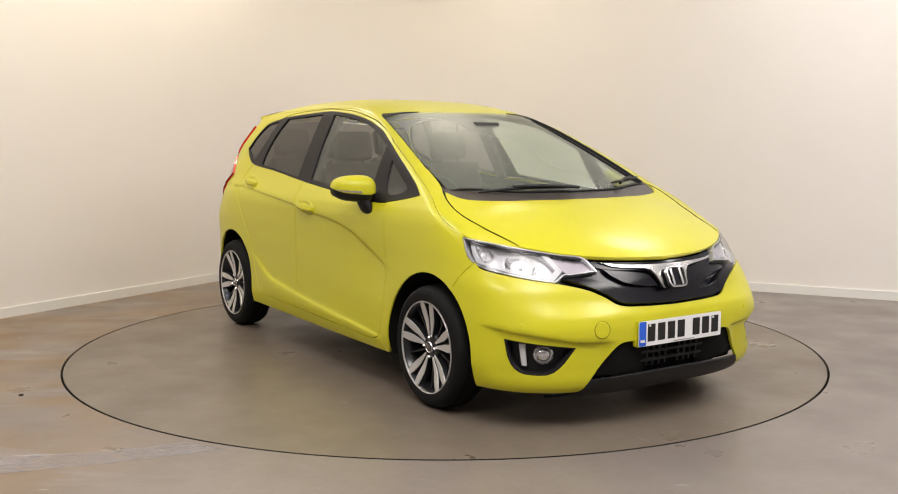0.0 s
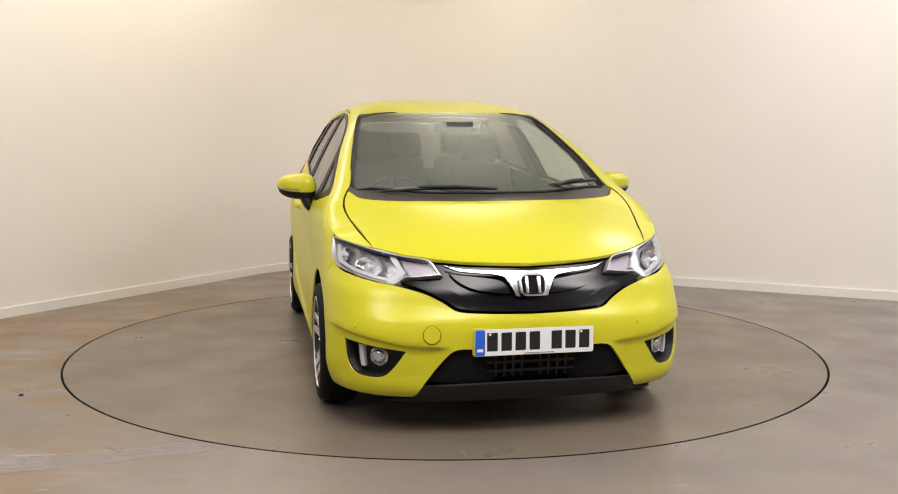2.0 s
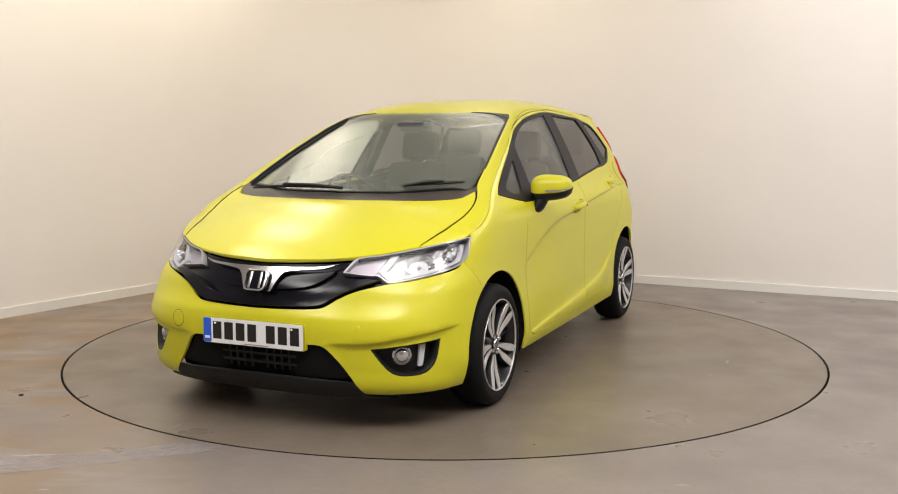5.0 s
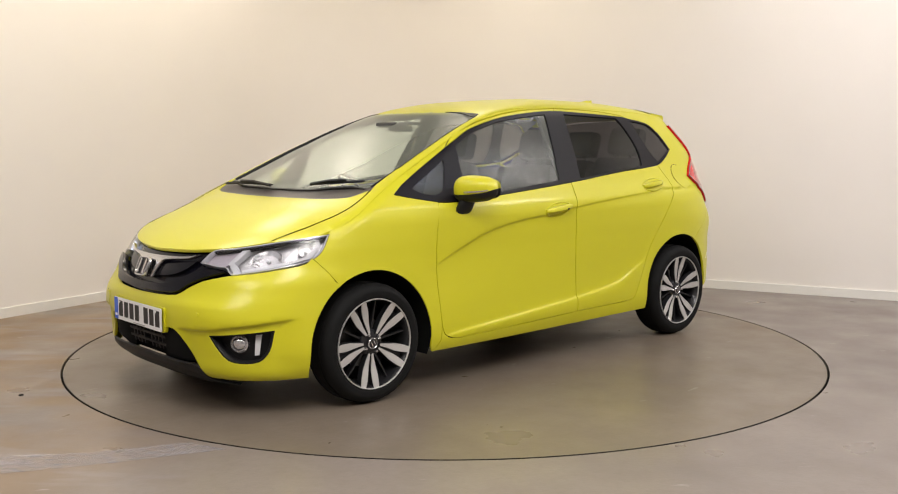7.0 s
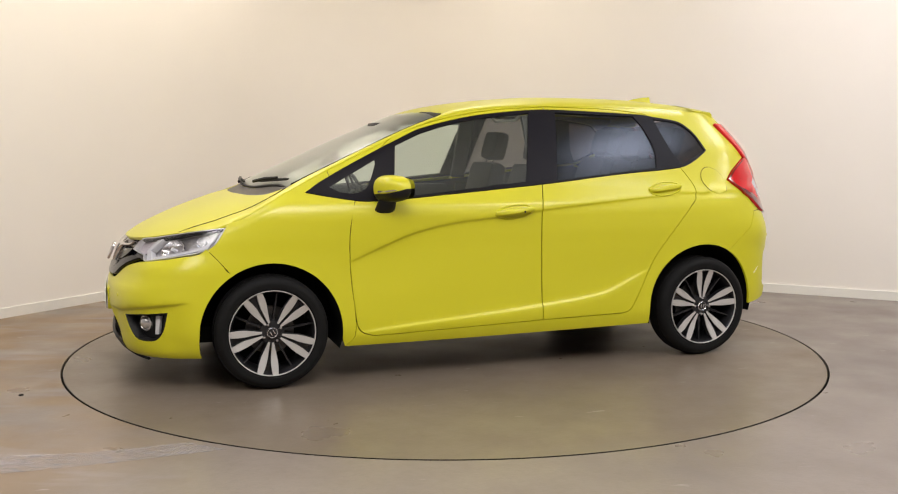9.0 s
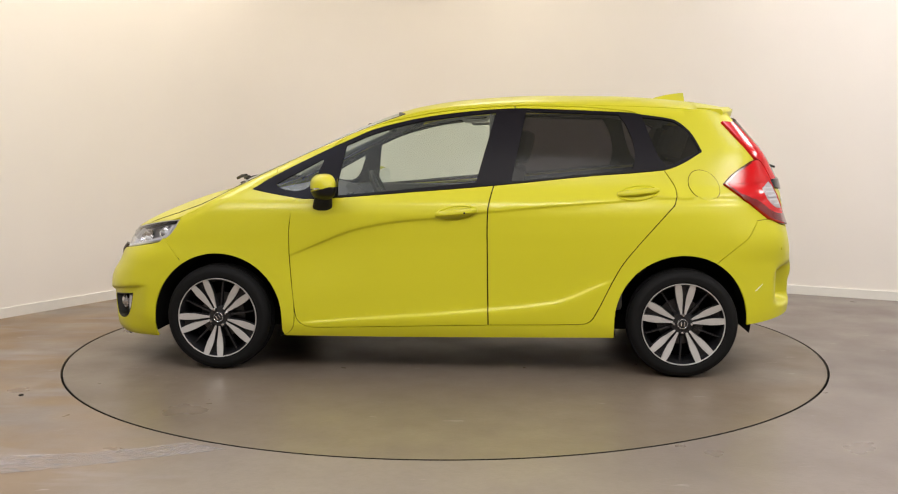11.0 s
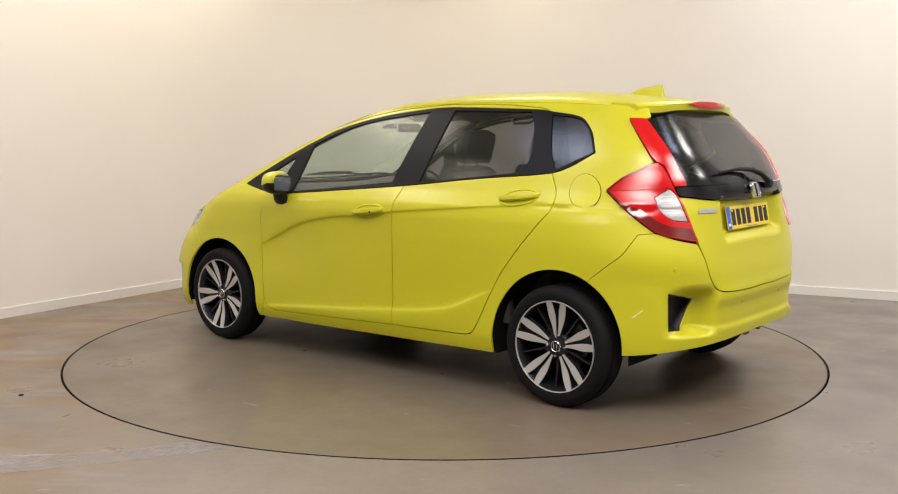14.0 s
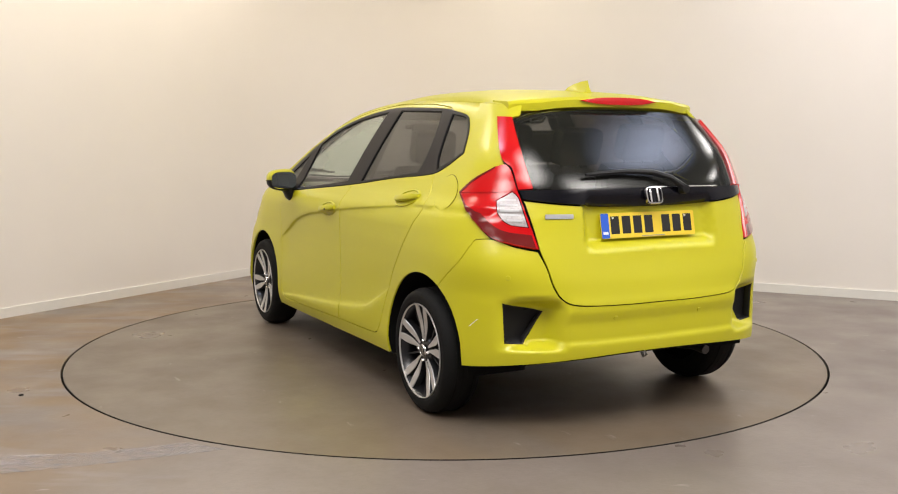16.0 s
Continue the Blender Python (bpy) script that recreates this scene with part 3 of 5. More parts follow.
def body_panels():
    # bumper, front
    front = [(2.0, 0.535), (1.88, 0.54), (1.806, 0.550), (1.762, 0.588), (1.716, 0.62), (1.64, 0.648), (1.58, 0.659), (1.50, 0.678), (1.42, 0.702), (1.402, 0.728), (1.382, 0.699), (1.362, 0.67), (1.343, 0.638), (1.325, 0.607), (1.24, 0.60), (1.24, 0.45), (1.33, 0.25), (1.40, 0.182), (1.45, 0.178), (1.55, 0.176), (1.65, 0.176), (1.692, 0.18), (1.713, 0.215), (1.728, 0.252), (1.766, 0.335), (1.80, 0.388), (1.85, 0.393), (2.0, 0.394)]
    shelf = [[(1.43 + 0.36 * i / 30, line(1.43 + 0.36 * i / 30, [(1.42, 0.47), (1.50, 0.452), (1.60, 0.43), (1.70, 0.405), (1.80, 0.40)]) + o) for i in range(31)] for o in (0.006, -0.004, -0.014)]
    p = panel("wall", front, [ARCH_F, FOG], step=0.016, gap=0.0008, guides=shelf)
    skin("front_bumper", [p, mirrored(p)], M_PAINT, car)
    # intake, lip and dark grille ground
    p = panel("wall", [(2.0, 0.40), (1.84, 0.40), (1.79, 0.395), (1.70, 0.235), (1.70, 0.20), (2.0, 0.20)], offset=-0.05, gap=0, fold=0)
    skin("intake_back", [p, mirrored(p)], M_DARK, car)
    p = panel("wall", [(2.0, 0.246), (1.85, 0.244), (1.72, 0.237), (1.705, 0.205), (1.685, 0.172), (1.60, 0.150), (2.0, 0.150)], offset=0.004)
    skin("front_lip", [p, mirrored(p)], M_BLACK, car, "matt black plastic lip under the intake")
    p = panel("wall", [(2.0, 0.737), (1.90, 0.739), (1.80, 0.744), (1.716, 0.755), (1.756, 0.695), (1.66, 0.683), (1.635, 0.652), (1.716, 0.623), (1.762, 0.591), (1.806, 0.553), (1.88, 0.543), (2.0, 0.538)], offset=-0.030, fold=0.03)
    skin("grille", [p, mirrored(p)], M_GLOSS, car, "gloss black upper grille")
    # lower blade of the grille stands proud
    p = panel("wall", [(2.0, 0.585), (1.90, 0.588), (1.83, 0.602), (1.77, 0.645), (1.70, 0.668), (1.645, 0.662), (1.716, 0.628), (1.764, 0.596), (1.808, 0.557), (1.88, 0.547), (2.0, 0.542)], offset=0.012, fold=0.035, step=0.016)
    skin("grille_blade", [p, mirrored(p)], M_GLOSS, car)
    p = panel("wall", [(2.0, 0.712), (1.90, 0.713), (1.817, 0.718), (1.754, 0.732), (1.80, 0.706), (1.885, 0.694), (1.925, 0.684), (1.943, 0.645), (1.955, 0.605), (2.0, 0.598)], offset=0.008, fold=0.02)
    skin("grille_chrome", [p, mirrored(p)], M_CHROME, car, "chrome wing across the grille")
    # glossy inserts between the wing and the blade
    for sd in (1, -1):
        insert = [(1.772, 0.706), (1.80, 0.672), (1.845, 0.640), (1.90, 0.624), (1.948, 0.618), (1.938, 0.648), (1.918, 0.676), (1.875, 0.688), (1.80, 0.700)]
        skin("grille_insert", [panel("wall", insert, gap=0.002, offset=-0.010, fold=0.024, side=sd, step=0.014)], M_GLOSS, car)
    # slats of the lower intake
    for z in (0.285, 0.325, 0.365):
        p = panel("wall", [(2.0, z + 0.006), (1.765, z + 0.006), (1.765, z - 0.006), (2.0, z - 0.006)], gap=0.0, offset=-0.028, fold=0.02)
        skin("intake_slat", [p, mirrored(p)], M_BLACK, car)
    for k in range(10):
        s = 1.765 + k * 0.023
        for sd in (1, -1):
            skin("intake_rib", [panel("wall", [(s, 0.385), (s + 0.006, 0.385), (s + 0.006, 0.255), (s, 0.255)], gap=0.0, offset=-0.031, fold=0.014, side=sd, step=0.012)], M_BLACK, car)
    # wings: side and top
    wing_side = [(1.402, 0.728), (1.382, 0.699), (1.362, 0.67), (1.343, 0.638), (1.325, 0.607), (1.26, 0.50), (1.20, 0.4), (0.95, 0.35), (0.892, 0.196), (0.842, 0.25), (0.836, 0.362), (0.852, 0.512), (0.861, 0.661), (0.857, 0.81), (0.824, 0.955), (0.95, 1.02), (0.94, 1.06)] + edge_run(0.95, 1.347, 14) + [(1.375, 0.748)]
    shut = [(1.70, 0.645), (1.592, 0.672), (1.422, 0.708), (1.31, 0.724), (1.225, 0.715), (1.155, 0.690)]
    wing_top = lid_edge(0.95, 1.70, 26) + shut + [(1.10, 0.668), (0.95, 0.645)]
    for sd in (1, -1):
        a = panel("wall", wing_side, [ARCH_F, DLO, HEAD], side=sd, gap=0.0016, step=0.025)
        b = panel("lid", wing_top, gap=0.0, side=sd, fold=0.012)
        skin("front_wing", [a, b], M_PAINT, car)
    # bonnet
    nose = [(px, py) for s, px, py, _ in LID_S if 1.70 < px]
    nose = sorted(nose, key=lambda r: r[1])
    bonnet = [(px, py) for px, py in nose] + [(1.592, 0.664), (1.422, 0.702), (1.31, 0.718), (1.225, 0.709), (1.163, 0.684), (1.255, 0.628), (1.325, 0.45), (1.372, 0.18), (1.378, 0.0)]
    p = panel("lid", bonnet, gap=0.003, fold=0.02)
    skin("bonnet", [p, mirrored(p)], M_PAINT, car)
    # dark joint between bonnet and wings
    for sd in (1, -1):
        run = smooth_outline([(1.70, 0.640), (1.592, 0.668), (1.422, 0.705), (1.31, 0.721), (1.225, 0.712), (1.158, 0.687)], 0.03)
        run = run[:min(range(len(run)), key=lambda i: run[i][0]) + 1]
        ln = [Vector(lid(x, sd * y)) + Vector((0, 0, 0.0005)) for x, y in run]
        part("bonnet_joint", tube(ln, 0.0021, 6), M_DARK, car)
    # cowl, windscreen and its black edge
    p = panel("lid", [(1.378, 0.0), (1.372, 0.18), (1.325, 0.45), (1.255, 0.628), (1.150, 0.692), (1.10, 0.664), (1.16, 0.64), (1.272, 0.325), (1.295, 0.0)], gap=0.002, offset=-0.006)
    skin("cowl", [p, mirrored(p)], M_COWL, car, "grey plastic cowl below the windscreen")
    screen = [(1.295, 0.0), (1.272, 0.325), (1.16, 0.64), (1.10, 0.656), (0.894, 0.637), (0.601, 0.589), (0.30, 0.532), (0.257, 0.514), (0.325, 0.28), (0.35, 0.0)]
    pane = [(1.288, 0.0), (1.262, 0.325), (1.150, 0.628), (1.09, 0.645), (0.894, 0.627), (0.601, 0.579), (0.292, 0.514), (0.322, 0.28), (0.345, 0.0)]
    def sunk(piece):
        for v in piece[0]:
            far = line(v.x, [(0.257, 0.514), (0.30, 0.532), (0.601, 0.589), (0.894, 0.637), (1.10, 0.656), (1.16, 0.64)]) - abs(v.y)
            v.z -= 0.032 * ramp((0.12 - far) / 0.11) * ramp((1.20 - v.x) / 0.12) * ramp((v.x - 0.25) / 0.12)
        return piece
    for sd in (1, -1):
        bm = bmesh.new()
        rows = []
        for i in range(31):
            x = 0.262 + (1.130 - 0.262) * i / 30
            y = line(x, [(0.252, 0.519), (0.30, 0.537), (0.601, 0.594), (0.894, 0.642), (1.13, 0.662)]) - 0.002
            z = lid(x, y)[2]
            rows.append([bm.verts.new((x, sd * (y + dy), z + dz)) for dy, dz in ((0.0, 0.003), (-0.006, 0.002), (-0.010, -0.044), (0.0, -0.044))])
        for i in range(30):
            for j in range(4):
                bm.faces.new((rows[i][j], rows[i + 1][j], rows[i + 1][(j + 1) % 4], rows[i][(j + 1) % 4]))
        bm.faces.new(rows[0])
        bm.faces.new(rows[-1])
        part("pillar_moulding", bm, M_BLACK, car)
    p = sunk(panel("lid", screen, [pane], gap=0.0, offset=0.004, fold=0.01))
    skin("windscreen_trim", [p, mirrored(p)], M_BLACK, car)
    p = sunk(panel("lid", pane, gap=-0.003, offset=0.0, fold=0.0, step=0.04))
    ob = skin("windscreen", [p, mirrored(p)], M_SCREEN, car, "clear windscreen glass")
    ob.visible_shadow = False
    # roof with the pillars' tops
    roof = [(0.355, 0.0), (0.330, 0.28), (0.252, 0.516), (0.30, 0.537), (0.601, 0.594), (0.894, 0.642), (0.95, 0.650)] + lid_edge(0.95, -1.50, 60) + [(-1.545, 0.30), (-1.56, 0.0)]
    p = panel("lid", roof, gap=0.0, fold=0.012)
    skin("roof", [p, mirrored(p)], M_PAINT, car)
    # body side: cantrail, sill and rear quarter
    side = [(0.892, 0.196), (0.842, 0.25), (0.836, 0.362), (0.852, 0.512), (0.861, 0.661), (0.857, 0.81), (0.824, 0.955), (0.95, 1.02), (0.94, 1.06)] + edge_run(0.95, -1.54, 60) + [(-1.54, 1.374), (-1.515, 1.366), (-1.452, 1.36), (-1.50, 1.19), (-1.53, 1.1), (-1.50, 0.850), (-1.447, 0.843), (-1.424, 0.796), (-1.401, 0.748), (-1.373, 0.711), (-1.345, 0.674), (-1.316, 0.636), (-1.288, 0.599), (-1.18, 0.585), (-1.15, 0.45), (-0.95, 0.3), (-0.918, 0.212), (-0.42, 0.204), (0.3, 0.196)]
    for sd in (1, -1):
        a = panel("wall", side, [DOOR_F, DOOR_R, DLO, ARCH_R, TAIL_LOW, TAIL_UP], side=sd, step=0.024, gap=0.0022, guides=crease_runs())
        ob = skin("side_panel", [a], M_PAINT, car)
        for nm, door in (("front_door", DOOR_F), ("rear_door", DOOR_R)):
            without = [DLO] if nm == "front_door" else [DLO, ARCH_R]
            d = skin(nm, [panel("wall", door, without, side=sd, step=0.018, guides=crease_runs())], M_PAINT, car)
            handle(nm, sd, d)
        t = skin("window_surround", [panel("wall", DLO, [GLASS_F, GLASS_Q, GLASS_R, GLASS_RQ], gap=0.0, offset=0.003, side=sd)], M_SURROUND, car, "black window surround with pillars")
        for g, mat in ((GLASS_F, M_GLASS), (GLASS_Q, M_GLASS), (GLASS_R, M_PRIVACY), (GLASS_RQ, M_PRIVACY)):
            ob = skin("side_window", [panel("wall", g, gap=-0.004, offset=-0.004, side=sd, fold=0.0, step=0.06)], mat, car, "clear side window" if mat is M_GLASS else "dark tinted side window")
            ob.visible_shadow = False
        # wheel housings
        for ax, r, zc in ((AXLE, 0.3615, 0.287), (-AXLE, 0.3635, 0.296)):
            bm = bmesh.new()
            rows = []
            for i in range(29):
                a0, a1 = (-12, 196) if ax > 0 else (-14, 189)
                a = radians(a0 + (a1 - a0) * i / 28)
                hx, hz = ax + r * math.cos(a), zc + r * math.sin(a)
                rim = width_at(hx, max(hz, 0.2)) - 0.008
                rows.append([bm.verts.new((hx, sd * y, hz)) for y in (rim, rim - 0.05, 0.62, 0.50)])
            for i in range(28):
                for j in range(3):
                    bm.faces.new((rows[i][j], rows[i + 1][j], rows[i + 1][j + 1], rows[i][j + 1]))
            bm.faces.new([row[-1] for row in rows])
            part("wheel_housing", bm, M_DARK, car, "black wheel arch liner")
    # rear bumper
    rear = [(-2.0, 0.557), (-1.873, 0.557), (-1.735, 0.566), (-1.688, 0.588), (-1.66, 0.648), (-1.641, 0.732), (-1.618, 0.798), (-1.556, 0.818), (-1.499, 0.846), (-1.447, 0.843), (-1.424, 0.796), (-1.401, 0.748), (-1.373, 0.711), (-1.345, 0.674), (-1.316, 0.636), (-1.288, 0.599), (-1.20, 0.58), (-1.20, 0.45), (-1.35, 0.29), (-1.425, 0.292), (-1.568, 0.318), (-1.709, 0.335), (-1.861, 0.345), (-2.0, 0.347)]
    p = panel("wall", rear, [ARCH_R, VENT], step=0.02, gap=0.0008)
    skin("rear_bumper", [p, mirrored(p)], M_PAINT, car)
    p = panel("wall", [(-2.0, 0.37), (-1.861, 0.365), (-1.709, 0.355), (-1.568, 0.34), (-1.45, 0.31), (-1.5, 0.29), (-2.0, 0.315)], gap=0, offset=-0.06, fold=0.0)
    skin("rear_valance", [p, mirrored(p)], M_DARK, car)
    # tailgate
    gate = [(-2.0, 0.558), (-1.873, 0.558), (-1.737, 0.567), (-1.690, 0.589), (-1.662, 0.649), (-1.643, 0.732), (-1.623, 0.803), (-1.603, 0.90), (-1.578, 1.0), (-1.573, 1.011), (-1.715, 0.990), (-1.88, 0.979), (-2.0, 0.976)]
    p = panel("wall", gate, step=0.024)
    skin("tailgate", [p, mirrored(p)], M_PAINT, car)
    p = panel("wall", [(-1.562, 1.051), (-1.72, 1.055), (-2.0, 1.057), (-2.0, 0.978), (-1.88, 0.981), (-1.715, 0.992), (-1.574, 1.013)], gap=0.001, offset=0.010, fold=0.025)
    skin("tailgate_garnish", [p, mirrored(p)], M_GLOSS, car, "gloss black strip below the rear window")
    p = panel("wall", [(-1.72, 1.0565), (-2.0, 1.0585), (-2.0, 1.054), (-1.72, 1.052)], gap=0.0, offset=0.012, fold=0.006)
    skin("garnish_chrome", [mirrored(p)], M_CHROME, car)
    p = panel("wall", [(-1.604, 1.058), (-2.0, 1.060), (-2.0, 1.405), (-1.868, 1.402), (-1.649, 1.388), (-1.518, 1.362)], gap=0.0, fold=0.0, step=0.06, offset=0.002)
    ob = skin("rear_window", [p, mirrored(p)], M_PRIVACY, car, "dark tinted rear window")
    ob.visible_shadow = False
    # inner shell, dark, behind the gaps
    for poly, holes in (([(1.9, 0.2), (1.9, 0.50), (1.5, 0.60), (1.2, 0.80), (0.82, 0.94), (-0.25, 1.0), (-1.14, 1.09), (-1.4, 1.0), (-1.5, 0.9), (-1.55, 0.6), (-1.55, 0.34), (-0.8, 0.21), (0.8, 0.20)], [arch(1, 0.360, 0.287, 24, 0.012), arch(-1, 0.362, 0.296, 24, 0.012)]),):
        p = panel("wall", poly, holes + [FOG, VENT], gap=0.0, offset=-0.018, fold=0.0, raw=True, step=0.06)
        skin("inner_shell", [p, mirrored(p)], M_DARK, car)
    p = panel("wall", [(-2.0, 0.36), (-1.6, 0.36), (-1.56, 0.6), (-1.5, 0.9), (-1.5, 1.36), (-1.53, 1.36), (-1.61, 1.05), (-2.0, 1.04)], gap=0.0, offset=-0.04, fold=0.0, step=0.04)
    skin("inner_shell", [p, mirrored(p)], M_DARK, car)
    # backs of the tail lamps and linings inside
    for sd in (1, -1):
        skin("lamp_back", [panel("wall", TAIL_LOW, gap=-0.012, offset=-0.020, fold=0.0, side=sd), panel("wall", TAIL_UP, gap=-0.012, offset=-0.022, fold=0.0, side=sd)], M_DARK, car)
        rail = [(-1.30, 1.33), (-1.24, 1.385)] + [(a, z + 0.006) for a, z in DLO[12:19]] + [(0.64, 1.236)] + [(a, z - 0.012) for a, z in edge_run(0.64, -1.40, 30)]
        skin("roof_rail_lining", [panel("wall", rail, gap=0.0, offset=-0.016, fold=0.0, side=sd)], M_LINING, car)
        fore = [(0.64, 1.236), (0.857, 1.130), (0.95, 1.083)] + [(a, z - 0.006) for a, z in edge_run(0.95, 0.64, 8)]
        skin("pillar_lining", [panel("wall", fore, gap=0.0, offset=-0.014, fold=0.0, side=sd, step=0.02), panel("lid", [(1.08, 0.648), (0.894, 0.624), (0.601, 0.574), (0.26, 0.512)] + lid_edge(0.26, 1.08, 16), gap=0.0, offset=-0.014, fold=0.0, side=sd)], M_DASH, car)
        skin("door_trim", [panel("wall", [(0.86, 0.62), (0.80, 0.945), (0.35, 0.966), (-0.25, 1.014), (-0.75, 1.064), (-1.14, 1.10), (-1.14, 0.90), (-0.9, 0.62)], gap=0.0, offset=-0.022, fold=0.0, side=sd)], M_DASH, car)
        skin("pillar_lining", [panel("wall", [(-1.16, 1.10), (-1.245, 1.14), (-1.33, 1.205), (-1.31, 1.31), (-1.33, 1.38), (-1.46, 1.37), (-1.50, 1.10), (-1.35, 1.0)], gap=0.0, offset=-0.020, fold=0.0, side=sd)], M_DASH, car)
    # floor pan
    part("floor_pan", box(0.1, 0.0, 0.25, 3.1, 1.10, 0.10, 0.03), M_DARK, car)
    part("floor_pan", box(0.0, 0.0, 0.235, 1.78, 1.58, 0.07, 0.03), M_DARK, car)
    part("engine_bay", box(1.42, 0, 0.55, 0.6, 1.0, 0.5, 0.05), M_DARK, car)


def handle(kind, sd, parent):
    """Pull handle with its scoop, on the door's skin."""
    s0, z0 = (-0.055, 0.883) if kind == "front_door" else (-1.02, 0.992)
    tilt = 0.10
    n = 15
    bm = bmesh.new()
    rows = []
    for i in range(n):
        t = i / (n - 1)
        s = s0 + (0.5 - t) * 0.222
        z = z0 - (0.5 - t) * tilt * 0.222
        w = wall(s, z)[1]
        lift = 0.014 + 0.022 * math.sin(math.pi * t) ** 0.6
        h = 0.0165 * (0.55 + 0.45 * math.sin(math.pi * t) ** 0.5)
        rows.append([bm.verts.new((s, sd * (w + dy), z + dz)) for dy, dz in ((-0.01, h), (lift * 0.8, h), (lift, h * 0.4), (lift, -h * 0.5), (lift * 0.75, -h), (-0.01, -h))])
    for i in range(n - 1):
        for j in range(5):
            bm.faces.new((rows[i][j], rows[i + 1][j], rows[i + 1][j + 1], rows[i][j + 1]))
    bm.faces.new(rows[0])
    bm.faces.new(rows[-1])
    part("handle", bm, M_PAINT, parent)
    # scoop ring round the handle
    bm = bmesh.new()
    rings = ([], [], [])
    for i in range(36):
        a = 2 * math.pi * i / 36
        for ring, k, up in zip(rings, (0.82, 0.92, 1.02), (0.0008, 0.0060, -0.0005)):
            s = s0 + 0.115 * k * math.cos(a)
            z = z0 - 0.004 + 0.040 * k * math.sin(a) - tilt * 0.115 * k * math.cos(a)
            ring.append(bm.verts.new((s, sd * (wall(s, z)[1] + up), z)))
    for p, q in zip(rings, rings[1:]):
        for i in range(36):
            bm.faces.new((p[i], p[(i + 1) % 36], q[(i + 1) % 36], q[i]))
    part("handle_scoop", bm, M_PAINT, parent)
    if kind == "front_door" and sd > 0:
        bm = lathe([(0.0, 0.004), (0.005, 0.004), (0.006, 0.0)], 12)
        ob = part("keyhole", bm, M_BLACK, parent)
        ob.location = (s0 - 0.045, wall(s0, z0)[1] + 0.036, z0 - 0.002)


def frame_at(s, z, side=1):
    """A frame on the wall: x along, y up, z outwards."""
    p, n = wall_at(to_flat(s), z), wall_normal(to_flat(s), z)
    if side < 0:
        p, n = Vector((p.x, -p.y, p.z)), Vector((n.x, -n.y, n.z))
    x = Vector((0, 0, 1)).cross(n).normalized()
    y = n.cross(x)
    return Matrix((x, y, n)).transposed().to_4x4(), p


def on_wall(ob, s, z, out=0.0, side=1, roll=0.0):
    rot, p = frame_at(s, z, side)
    n = Vector((rot[0][2], rot[1][2], rot[2][2]))
    ob.matrix_local = Matrix.Translation(p + n * out) @ rot @ pose(0, 0, 0, 0, 0, roll)
    return ob


